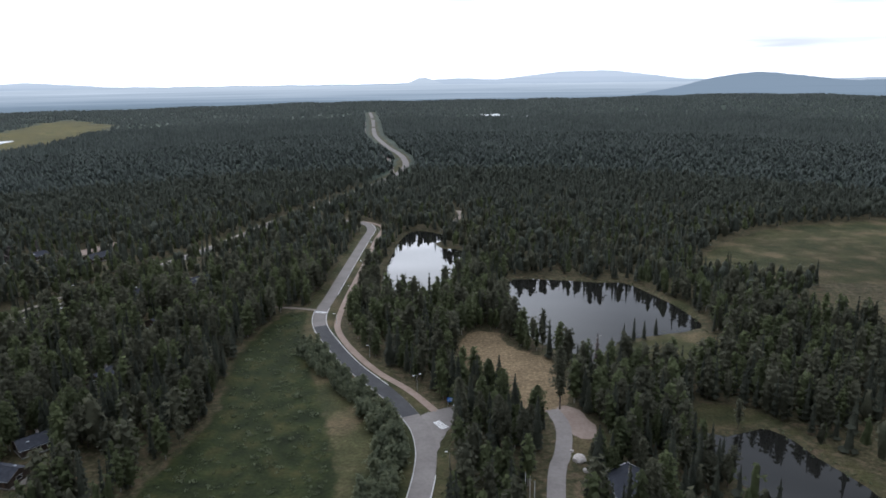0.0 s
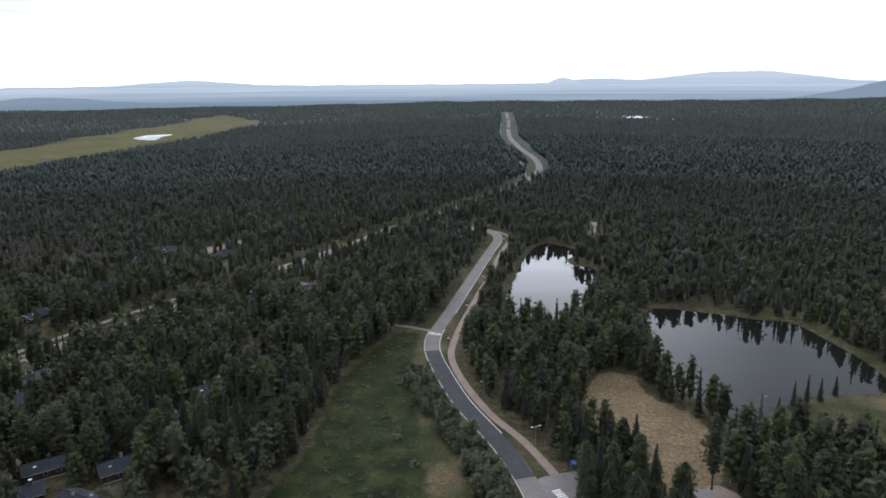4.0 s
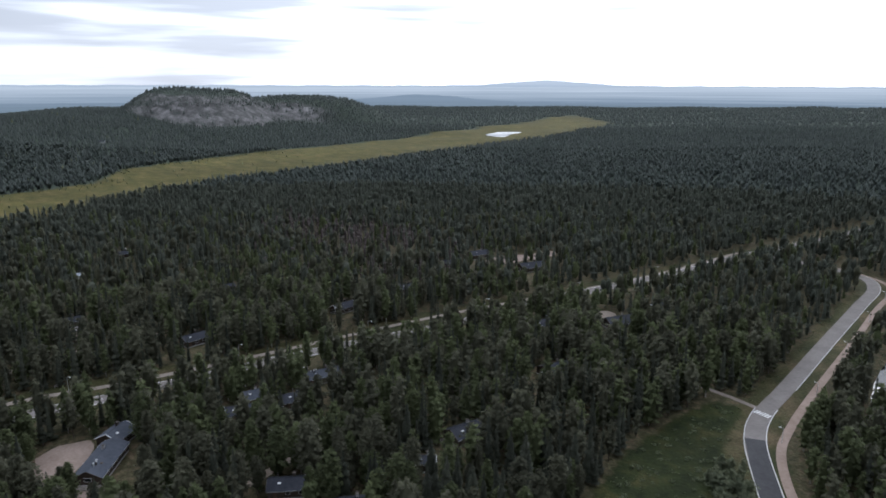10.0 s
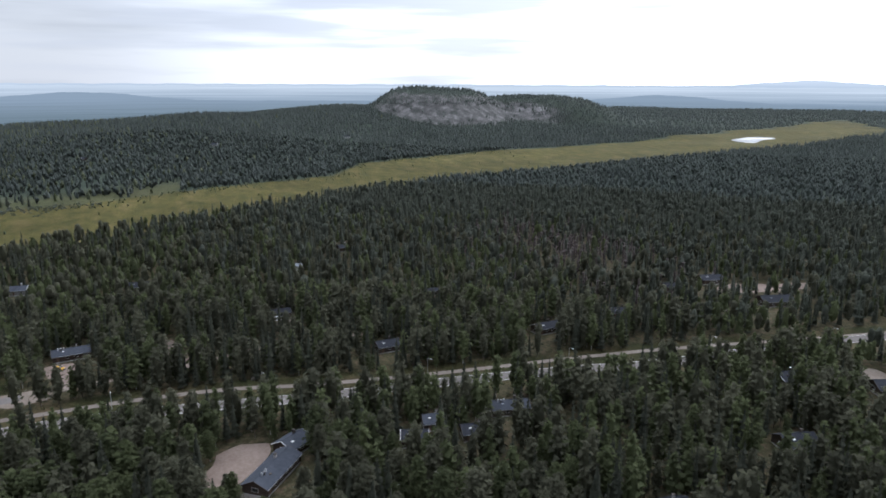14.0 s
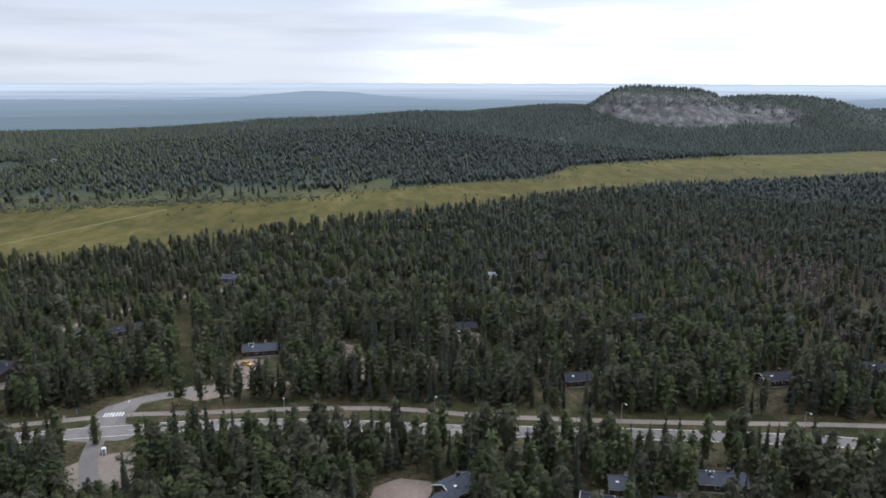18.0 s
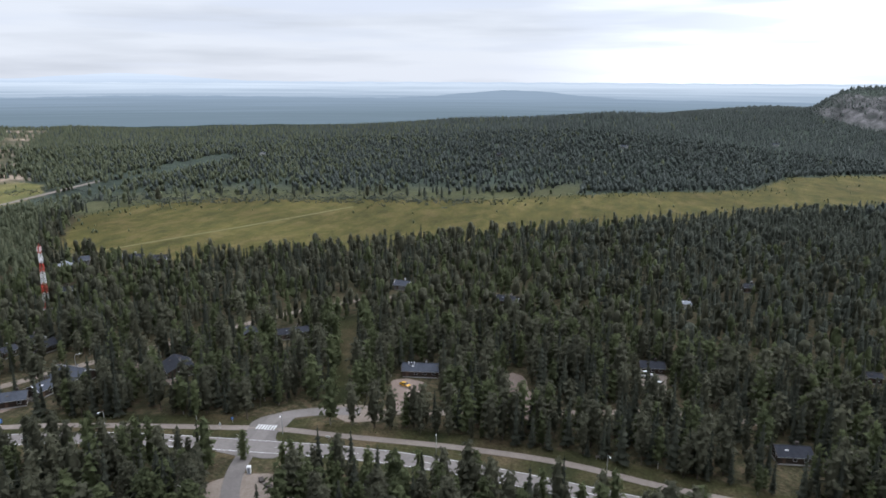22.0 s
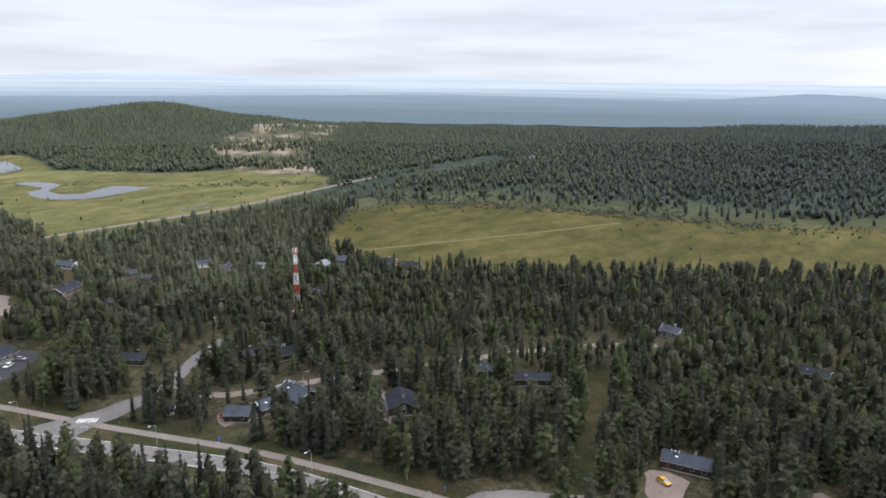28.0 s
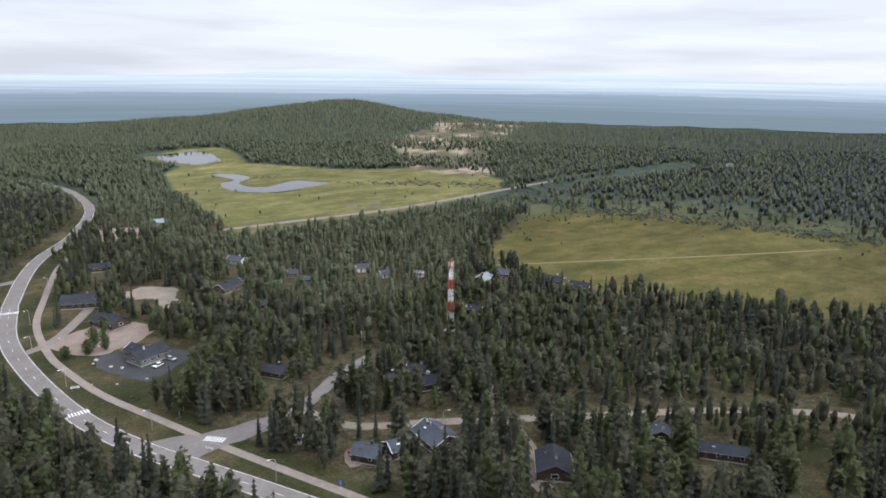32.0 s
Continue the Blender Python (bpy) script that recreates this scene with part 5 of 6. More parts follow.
# ---------------------------------------------------------------- the distance
def distance_ring(name, far, base_colour, top_colour, low, high, peaks, label, strength=1.0):
    """A glowing band of land far behind everything, haze put into its colour, with the skyline of its hills."""
    m = bpy.data.materials.new(name)
    m.use_nodes = True
    nt = m.node_tree
    nt.nodes.clear()
    N = lambda kind: nt.nodes.new(kind)
    L = nt.links.new
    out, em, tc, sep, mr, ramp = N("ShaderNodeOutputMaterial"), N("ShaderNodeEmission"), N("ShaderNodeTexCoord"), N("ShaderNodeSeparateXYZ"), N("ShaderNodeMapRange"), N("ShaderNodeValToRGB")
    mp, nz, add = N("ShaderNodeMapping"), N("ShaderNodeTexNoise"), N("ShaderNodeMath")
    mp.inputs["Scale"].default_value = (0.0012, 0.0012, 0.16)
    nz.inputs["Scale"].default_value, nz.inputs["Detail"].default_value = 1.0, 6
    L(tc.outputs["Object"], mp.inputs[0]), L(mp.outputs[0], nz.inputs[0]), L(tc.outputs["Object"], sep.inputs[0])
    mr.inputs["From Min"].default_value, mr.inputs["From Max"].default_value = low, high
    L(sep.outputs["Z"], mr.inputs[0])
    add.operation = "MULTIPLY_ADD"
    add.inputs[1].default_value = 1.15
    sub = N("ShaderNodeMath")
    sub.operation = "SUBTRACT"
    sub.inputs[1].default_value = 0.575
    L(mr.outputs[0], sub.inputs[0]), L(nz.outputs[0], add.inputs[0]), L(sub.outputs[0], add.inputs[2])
    # the haze: emission colour runs from the base tone to a paler top
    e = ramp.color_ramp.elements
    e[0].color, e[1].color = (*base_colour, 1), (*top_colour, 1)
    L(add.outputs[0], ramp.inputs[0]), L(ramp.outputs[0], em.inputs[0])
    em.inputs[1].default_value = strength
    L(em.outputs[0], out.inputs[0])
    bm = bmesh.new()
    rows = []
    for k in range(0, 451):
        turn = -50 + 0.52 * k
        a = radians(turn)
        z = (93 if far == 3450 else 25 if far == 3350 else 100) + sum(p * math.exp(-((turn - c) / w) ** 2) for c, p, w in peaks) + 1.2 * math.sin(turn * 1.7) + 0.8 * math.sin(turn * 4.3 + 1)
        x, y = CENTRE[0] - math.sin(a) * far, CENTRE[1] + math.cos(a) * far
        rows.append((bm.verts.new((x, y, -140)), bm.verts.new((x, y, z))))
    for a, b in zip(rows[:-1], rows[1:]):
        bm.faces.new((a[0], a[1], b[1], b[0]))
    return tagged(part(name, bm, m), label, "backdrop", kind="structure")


distance_ring("backdrop", 3650, (0.40, 0.47, 0.54), (0.54, 0.60, 0.67), 70, 130, [(-2, 36, 4), (-7, 40, 4), (6, 22, 3), (38, 26, 4), (122, 34, 6), (143, 40, 7)], "hills on the far horizon, pale blue with painted haze")
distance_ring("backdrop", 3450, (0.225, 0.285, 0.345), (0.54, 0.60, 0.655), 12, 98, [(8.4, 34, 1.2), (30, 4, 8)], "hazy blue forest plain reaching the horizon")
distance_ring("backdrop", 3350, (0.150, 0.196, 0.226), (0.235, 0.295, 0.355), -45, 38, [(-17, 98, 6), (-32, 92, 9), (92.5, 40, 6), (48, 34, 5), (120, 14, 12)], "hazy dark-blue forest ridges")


# ---------------------------------------------------------------- houses
def house(x, y, long, wide, turn, looks, label, porch=False, chimney=True, height=2.6, vents=0):
    """A gabled house: foundation, walls, roof with chimney and boards, doors and windows; the ridge runs along its own x."""
    wall, roof = looks
    thing = tagged(new("cabin" if long < 13 else "lodge"), label, "house", "houses in the forest")
    thing.matrix_basis = pose(x, y, float(land(x, y)), 0, 0, turn)
    l, w, h = long / 2 - 0.6, wide / 2 - 0.6, height
    rise = wide * 0.24
    bm = bmesh.new()
    box(bm, 0, 0, -0.3, 2 * l + 0.2, 2 * w + 0.2, 0.7)
    part("foundation", bm, M["concrete"], thing)
    bm = bmesh.new()
    r = rise * w / (wide / 2)
    prof = [(-w, 0.4), (w, 0.4), (w, 0.4 + h), (0, 0.4 + h + r), (-w, 0.4 + h)]
    ends = [[bm.verts.new((e * l, a, b)) for a, b in prof] for e in (-1, 1)]
    for k in range(5):
        bm.faces.new((ends[0][k], ends[0][(k + 1) % 5], ends[1][(k + 1) % 5], ends[1][k]))
    bm.faces.new(ends[0][::-1]), bm.faces.new(ends[1])
    bmesh.ops.recalc_face_normals(bm, faces=bm.faces)
    part("wall", bm, M[wall], thing)
    # projecting log corners
    if wall == "log":
        for a in (-1, 1):
            for b in (-1, 1):
                bm = bmesh.new()
                box(bm, a * (l - 0.1), b * (w + 0.12), 0.4, 0.22, 0.3, h)
                box(bm, a * (l + 0.12), b * (w - 0.1), 0.4, 0.3, 0.22, h)
                part("log_corner", bm, M[wall], thing)
    # two roof slopes with thickness
    e, top = long / 2, 0.4 + h + r + 0.18
    for s in (-1, 1):
        bm = bmesh.new()
        y1, z1 = s * wide / 2, top - rise * 1.0
        q = []
        for a in (-e, e):
            q.append([bm.verts.new(v) for v in ((a, 0, top), (a, y1, z1), (a, y1, z1 - 0.2), (a, 0, top - 0.2))])
        for k in range(4):
            bm.faces.new((q[0][k], q[0][(k + 1) % 4], q[1][(k + 1) % 4], q[1][k]))
        bm.faces.new(q[0][::-1]), bm.faces.new(q[1])
        bmesh.ops.recalc_face_normals(bm, faces=bm.faces)
        slope = part("roof", bm, M[roof], thing)
        bm = bmesh.new()
        box(bm, 0, y1 + s * 0.05, z1 - 0.20, long, 0.1, 0.12)
        part("gutter", bm, M["steel"], slope)
        for a in (-1, 1):
            bm = bmesh.new()
            tube(bm, (a * (e + 0.04), 0, top - 0.08), (a * (e + 0.04), y1, z1 - 0.08), 0.11, sides=4)
            part("barge_board", bm, M["trim" if wall in ("white_wall", "brown") or int(x) % 3 == 0 else "dark_wood"], slope)
    bm = bmesh.new()
    box(bm, 0, 0, top - 0.04, long, 0.34, 0.09)
    part("ridge_cap", bm, M[roof], thing)
    if chimney:
        bm = bmesh.new()
        box(bm, l * 0.3, 0.5, top - 0.9, 0.75, 0.75, 1.9)
        c = part("chimney", bm, M["dark_wood" if int(y) % 2 else "concrete"], thing)
        bm = bmesh.new()
        box(bm, l * 0.3, 0.5, top + 1.0, 0.95, 0.95, 0.14)
        part("chimney_cap", bm, M["steel" if int(x) % 4 == 0 else "dark_wood"], c)
    for k in range(vents):
        bm = bmesh.new()
        tube(bm, (-l * 0.7 + k * 1.1, -0.7 - 0.3 * (k % 2), top - 0.6), (-l * 0.7 + k * 1.1, -0.7 - 0.3 * (k % 2), top + 0.55), 0.2, 0.17, 8)
        v = part("roof_vent", bm, M["dark_wood" if k % 2 else "steel"], thing)
        bm = bmesh.new()
        tube(bm, (-l * 0.7 + k * 1.1, -0.7 - 0.3 * (k % 2), top + 0.55), (-l * 0.7 + k * 1.1, -0.7 - 0.3 * (k % 2), top + 0.72), 0.34, 0.2, 8)
        part("vent_hood", bm, M["steel"], v)
    bm = bmesh.new()
    box(bm, -l * 0.45, -wide * 0.22, top - rise * 0.44 + 0.06, 0.9, 0.7, 0.16)
    part("roof_hatch", bm, M["trim" if int(x) % 4 == 1 else "roof_pale" if int(x) % 4 == 2 else "dark_wood"], thing)
    n = max(2, int(long / 3.2))
    for s in (-1, 1):
        for k in range(n):
            u = -l + (k + 0.5) * 2 * l / n
            door = k == 0
            z0, hh, ww = (0.42, 2.05, 0.95) if door else (1.35, 1.15, 1.25)
            bm = bmesh.new()
            box(bm, u, s * (w + 0.03), z0, ww, 0.1, hh)
            if door:
                part("door", bm, M["brown"], thing)
            else:
                fr = part("window", bm, M["trim"], thing)
                bm = bmesh.new()
                box(bm, u, s * (w + 0.075), z0 + 0.1, ww - 0.2, 0.03, hh - 0.2)
                part("pane", bm, M["glass"], fr)
    for a in (-1, 1):
        bm = bmesh.new()
        box(bm, a * (l + 0.03), 0, 1.3, 0.1, min(2.2, w), 1.3)
        fr = part("window", bm, M["trim"], thing)
        bm = bmesh.new()
        box(bm, a * (l + 0.075), 0, 1.4, 0.03, min(2.2, w) - 0.2, 1.1)
        part("pane", bm, M["glass"], fr)
    if porch:
        bm = bmesh.new()
        box(bm, -l - 1.5, 0, 0.1, 2.4, wide * 0.8, 0.3)
        part("deck", bm, M["wood"], thing)
        for k in range(5):
            bm = bmesh.new()
            box(bm, -l - 2.6, (k - 2) * wide * 0.19, 0.4, 0.12, 0.12, 1.0)
            part("post", bm, M["wood"], thing)
        for z in (0.85, 1.3):
            bm = bmesh.new()
            box(bm, -l - 2.6, 0, z, 0.08, wide * 0.8, 0.1)
            part("rail", bm, M["wood"], thing)
    return thing


WORDS = {"log": "dark log", "brown": "brown boarded", "grey_wall": "grey boarded", "white_wall": "white boarded", "roof": "charcoal felt roof", "roof_blue": "blue-grey sheet roof", "roof_pale": "pale sheet roof"}
for k, (hx, hy, hl, hw, ht, looks) in enumerate(HOUSES):
    far = math.hypot(hx, hy - 40) > 290
    size = "small " if hl < 7 else "long " if hl > 14 else ""
    house(hx, hy, hl, hw, ht, looks, f"{size}{WORDS[looks[0]]} house under a {WORDS[looks[1]]} among trees", porch=hl > 9 and not far and k % 2 == 0, chimney=hl > 6, vents=3 if hl > 13 and not far else 0)


# ---------------------------------------------------------------- the radio mast
def mast(x, y, high, turn):
    thing = tagged(new("radio_mast"), "tall red and white lattice radio mast with antennas", "mast")
    thing.matrix_basis = pose(x, y, 0, 0, 0, turn)
    half = lambda z: 1.25 - 0.75 * z / high
    bands = [0, 0.13, 0.27, 0.42, 0.60, 0.735, 0.89, 1.0]
    for k, (a, b) in enumerate(zip(bands[:-1], bands[1:])):
        z0, z1 = a * high, b * high
        section = None
        mat = M["red" if k % 2 == 0 else "white"]
        for n in range(4):
            c, s = ((1, 1), (-1, 1), (-1, -1), (1, -1))[n], ((-1, 1), (-1, -1), (1, -1), (1, 1))[n]
            bm = bmesh.new()
            tube(bm, (c[0] * half(z0), c[1] * half(z0), z0), (c[0] * half(z1), c[1] * half(z1), z1), 0.085, sides=5)
            if section is None:
                section = part("section", bm, mat, thing)
            else:
                part("leg", bm, mat, section)
            steps = 3
            for j in range(steps):
                p, q = z0 + (z1 - z0) * j / steps, z0 + (z1 - z0) * (j + 1) / steps
                bm = bmesh.new()
                tube(bm, (c[0] * half(p), c[1] * half(p), p), (s[0] * half(q), s[1] * half(q), q), 0.035, sides=4)
                tube(bm, (s[0] * half(p), s[1] * half(p), p), (c[0] * half(q), c[1] * half(q), q), 0.035, sides=4)
                tube(bm, (c[0] * half(q), c[1] * half(q), q), (s[0] * half(q), s[1] * half(q), q), 0.035, sides=4)
                part("brace", bm, mat, section)
    for k, (z, a) in enumerate(((0.80, 0.2), (0.80, 2.3), (0.80, 4.4), (0.955, 0.6), (0.955, 2.7), (0.955, 4.8))):
        bm = bmesh.new()
        d = 1.0
        box(bm, math.cos(a) * d, math.sin(a) * d, z * high - 1.2, 0.22, 0.42, 2.4, a)
        tube(bm, (0, 0, z * high), (math.cos(a) * d, math.sin(a) * d, z * high), 0.06, sides=4)
        part("antenna", bm, M["white"], thing)
    bm = bmesh.new()
    tube(bm, (0.3, 0, 0.80 * high), (0.95, 0.2, 0.80 * high), 0.55, 0.62, 12)
    part("dish", bm, M["white"], thing)
    bm = bmesh.new()
    tube(bm, (0, 0, high), (0, 0, high + 1.6), 0.05, sides=5)
    part("spike", bm, M["red"], thing)
    bm = bmesh.new()
    box(bm, 0, 0, -0.3, 5, 5, 0.6)
    part("base", bm, M["concrete"], thing)


mast(-329, -157, 33, 20)


# ---------------------------------------------------------------- street lamps, poles and signs
def street_lamp(high=7.2, arm=1.6, heads=1):
    thing = tagged(new("street_lamp"), "grey steel street lamp with a white head beside the road", "street lamp", "street lamps along the roads")
    bm = bmesh.new()
    tube(bm, (0, 0, -0.3), (0, 0, high - 0.5), 0.11, 0.075, 7)
    part("pole", bm, M["steel"], thing)
    for s in ((1,), (1, -1))[heads - 1]:
        bm = bmesh.new()
        pts = [(0, 0, high - 0.5), (s * 0.15, 0, high - 0.12), (s * 0.6, 0, high + 0.05), (s * arm, 0, high + 0.1)]
        for a, b in zip(pts[:-1], pts[1:]):
            tube(bm, a, b, 0.06, sides=5)
        part("arm", bm, M["steel"], thing)
        bm = bmesh.new()
        box(bm, s * (arm + 0.3), 0, high, 0.8, 0.34, 0.17, 0, 0.75)
        head = part("lamp_head", bm, M["white"], thing)
        bm = bmesh.new()
        box(bm, s * (arm + 0.35), 0, high - 0.03, 0.5, 0.24, 0.03)
        part("lens", bm, M["trim"], head)
    return thing


lamp = street_lamp()
lamp.matrix_basis = pose(-228.0, 8, 0, 0, 0, 5)
for lx, ly, lt in ((-224.5, 60, 8), (-220, 112, 15), (-207.5, 175, 20), (-194, 233, 20), (-181, 298, 15), (-167, 356, 15), (-156, 420, 10), (-220.5, -51, -15), (-206, -103, -22), (-192, -157, -15),
                   (-181.5, -210, -5), (-181.5, -255, 5), (-190, -292, 15), (-212, -345, 30), (-236, -398, 30), (-256, -165, 240), (-285, -166, 240), (-262, -92, 140), (-168, 180, 60), (-163, 168, 60)):
    copy_thing(lamp, pose(lx, ly, 0, 0, 0, lt))
double = street_lamp(6.6, 1.1, 2)
double.matrix_basis = pose(30, 202, 0, 0, 0, 40)
low = street_lamp(5.4, 0.7, 1)
low.matrix_basis = pose(-22, 272, 0, 0, 0, 200)
for lx, ly, lt in ((4, 233, 220), (49, 150, 180), (-27.5, 318, 185), (-34.5, 372, 185), (-41, 425, 185), (-46.5, 470, 185), (101, 232, 90)):
    copy_thing(low, pose(lx, ly, 0, 0, 0, lt))


def sign(x, y, turn, wide, tall, foot, mat, label, legs=2):
    thing = tagged(new("road_sign"), label, "sign")
    thing.matrix_basis = pose(x, y, 0, 0, 0, turn)
    for k in range(legs):
        bm = bmesh.new()
        u = 0 if legs == 1 else (k - 0.5) * wide * 0.7
        tube(bm, (u, 0, -0.2), (u, 0, foot + tall), 0.05, sides=6)
        part("post", bm, M["steel"], thing)
    bm = bmesh.new()
    box(bm, 0, -0.08, foot, wide, 0.06, tall)
    face = part("sign_panel", bm, M[mat], thing)
    for k in range(2):
        bm = bmesh.new()
        box(bm, 0, -0.125, foot + tall * (0.3 + 0.35 * k), wide * 0.6, 0.02, tall * 0.1)
        part("line_of_text", bm, M["white" if mat == "blue_sign" else "tar"], face)


sign(44, 191, 10, 2.4, 1.6, 1.8, "blue_sign", "blue information sign on two steel posts")
sign(45.5, 190, 10, 0.8, 1.2, 0.4, "white", "small white notice on a post", 1)
sign(-217, -87, 120, 1.0, 1.6, 1.4, "blue_sign", "blue route sign beside the cycle path", 1)
sign(-199.5, -131.5, 120, 2.6, 0.6, 0.9, "white", "low white street sign at the junction")
sign(-183, -205, 160, 3.0, 0.8, 0.9, "white", "white direction sign on the traffic island")
sign(-157, -188, 120, 3.2, 2.4, 0.6, "white", "white information board on timber posts")
sign(-166, -180, 150, 2.6, 1.1, 0.4, "white", "leaning white board in the grass")
sign(-227, 24, 80, 1.8, 0.5, 0.8, "white", "narrow white direction sign by the path", 1)
sign(-228, -14, 90, 0.7, 0.9, 1.3, "white", "small white road sign on a post", 1)
sign(-233, -12, 90, 0.7, 1.0, 1.0, "blue_sign", "small blue footpath sign", 1)
sign(-194, -262, 150, 1.0, 0.4, 0.8, "white", "small white yard sign in the grass", 1)
sign(-229, 110, 100, 1.6, 0.9, 0.7, "wood", "weathered wooden notice board by the cycle path")


def flagpole(x, y, high):
    thing = tagged(new("flagpole"), "slender white flagpole without a flag", "flagpole", "flagpoles")
    thing.matrix_basis = pose(x, y, 0)
    bm = bmesh.new()
    tube(bm, (0, 0, -0.3), (0, 0, high), 0.09, 0.05, 8)
    pole = part("pole", bm, M["white"], thing)
    bm = bmesh.new()
    bmesh.ops.create_icosphere(bm, subdivisions=1, radius=0.12, matrix=Matrix.Translation((0, 0, high + 0.1)))
    part("knob", bm, M["car_yellow"], pole)


for fx, fy, fh in ((-97, 146, 12.5), (72, 137, 8.5), (73.3, 136.6, 7.5), (74.6, 136.2, 6.2)):
    flagpole(fx, fy, fh)


# ---------------------------------------------------------------- vehicles
def car(x, y, turn, paint, label, van=False):
    """A parked car: shaped body, cabin glass, wheels, lights and bumpers; its nose points along its own x."""
    thing = tagged(new("van" if van else "car"), label, "van" if van else "car", "parked vehicles")
    thing.matrix_basis = pose(x, y, 0.10, 0, 0, turn)
    L_, W_ = (5.2, 2.0) if van else (4.4, 1.78)
    prof = [(-0.5, 0.35), (0.5, 0.35), (0.5, 0.72), (0.46, 0.84), (0.24, 0.95), (-0.48, 1.0), (-0.5, 0.85)]
    bm = bmesh.new()
    sides_ = [[bm.verts.new((a * L_, s * W_ / 2 * (0.96 if b > 0.9 else 1), b)) for a, b in prof] for s in (-1, 1)]
    n = len(prof)
    for k in range(n):
        bm.faces.new((sides_[0][k], sides_[0][(k + 1) % n], sides_[1][(k + 1) % n], sides_[1][k]))
    bm.faces.new(sides_[0][::-1]), bm.faces.new(sides_[1])
    bmesh.ops.recalc_face_normals(bm, faces=bm.faces)
    body = part("body", bm, M[paint], thing)
    roof_z = 2.1 if van else 1.46
    cab = [(0.24, 0.95), (0.10 if not van else 0.20, roof_z - 0.03), (-0.05, roof_z), (-0.34 if not van else -0.49, roof_z - 0.04), (-0.48, 0.99)]
    bm = bmesh.new()
    ss = [[bm.verts.new((a * L_, s * W_ / 2 * (0.8 if b > 1.1 else 0.94), b)) for a, b in cab] for s in (-1, 1)]
    for k in range(5):
        bm.faces.new((ss[0][k], ss[0][(k + 1) % 5], ss[1][(k + 1) % 5], ss[1][k]))
    bm.faces.new(ss[0][::-1]), bm.faces.new(ss[1])
    bmesh.ops.recalc_face_normals(bm, faces=bm.faces)
    part("window_glass", bm, M["glass"], thing)
    bm = bmesh.new()
    a0, a1 = (0.18, -0.48) if van else (0.07, -0.32)
    box(bm, (a0 + a1) / 2 * L_, 0, roof_z - 0.03, (a0 - a1) * L_, W_ * 0.80, 0.06, 0, 0.94)
    part("roof_panel", bm, M[paint], body)
    for a in (0.31, -0.31):
        for s in (-1, 1):
            bm = bmesh.new()
            tube(bm, (a * L_, s * W_ * 0.40, 0.32), (a * L_, s * (W_ * 0.5 + 0.02), 0.32), 0.33, 0.33, 12)
            tyre = part("tyre", bm, M["rubber"], thing)
            bm = bmesh.new()
            tube(bm, (a * L_, s * W_ * 0.5, 0.32), (a * L_, s * (W_ * 0.5 + 0.035), 0.32), 0.2, 0.18, 10)
            part("rim", bm, M["steel"], tyre)
    for a, mat in ((0.5, "trim"), (-0.5, "red")):
        for s in (-1, 1):
            bm = bmesh.new()
            box(bm, a * L_, s * W_ * 0.36, 0.66, 0.06, 0.34, 0.13)
            part("headlight" if a > 0 else "tail_light", bm, M[mat], body)
    for a in (0.505, -0.505):
        bm = bmesh.new()
        box(bm, a * L_, 0, 0.34, 0.1, W_ * 0.94, 0.24)
        part("bumper", bm, M["rubber"], body)
    return thing


car(-214, -206, 25, "car_white", "white car parked beside a grey house")
car(-220.5, -209, 110, "car_grey", "silver car parked against the house wall")
car(-230, -99, 70, "car_red", "red car parked beside a cabin carport")
car(-271, 40, 60, "car_yellow", "yellow car parked in front of a log cabin")
car(-291, 136, 20, "car_white", "white car parked on a gravel drive")
car(-296, 132.5, 95, "car_white", "white van standing under the cabin eaves", True)


# ---------------------------------------------------------------- small things outdoors
def boulder(x, y, r, label="pale rounded boulder half sunk in the ground"):
    rng = np.random.default_rng(int(abs(x * 7 + y * 13)))
    bm = bmesh.new()
    bmesh.ops.create_icosphere(bm, subdivisions=2, radius=r)
    for v in bm.verts:
        v.co *= rng.uniform(0.82, 1.12)
        v.co.z *= 0.6
    ob = part("boulder", bm, M["stone"], smooth=False)
    ob.matrix_basis = pose(x, y, r * 0.2, 0, 0, x * 31)
    return tagged(ob, label, "boulder", "boulders")


for bx, by, br in ((88, 159, 2.2), (90, 153, 1.3), (92, 158, 1.0), (-200, -218, 0.8), (-203, -214, 0.7), (-196, -226, 0.6), (-206, -197, 0.7), (-198, -229, 0.9), (-204, -244, 0.7), (-189, -206, 0.5), (-196, -200, 0.6), (86, 164, 0.7)):
    boulder(bx, by, br)


def footbridge():
    thing = tagged(new("footbridge"), "dark wooden footbridge with railings over the pond outlet", "bridge")
    thing.matrix_basis = pose(95.5, 230.5, 0, 0, 0, -12)
    for k in range(12):
        bm = bmesh.new()
        box(bm, -3.85 + k * 0.7, 0, 0.55, 0.62, 1.8, 0.08)
        part("plank", bm, M["wood"], thing)
    for s in (-1, 1):
        bm = bmesh.new()
        box(bm, 0, s * 0.75, 0.25, 8.6, 0.25, 0.3)
        part("beam", bm, M["dark_wood"], thing)
        for z in (1.05, 1.55):
            bm = bmesh.new()
            box(bm, 0, s * 0.85, z, 8.6, 0.08, 0.1)
            part("rail", bm, M["dark_wood"], thing)
        for k in range(5):
            bm = bmesh.new()
            box(bm, -4 + k * 2, s * 0.85, -1.2, 0.14, 0.14, 2.8)
            part("post", bm, M["dark_wood"], thing)


footbridge()


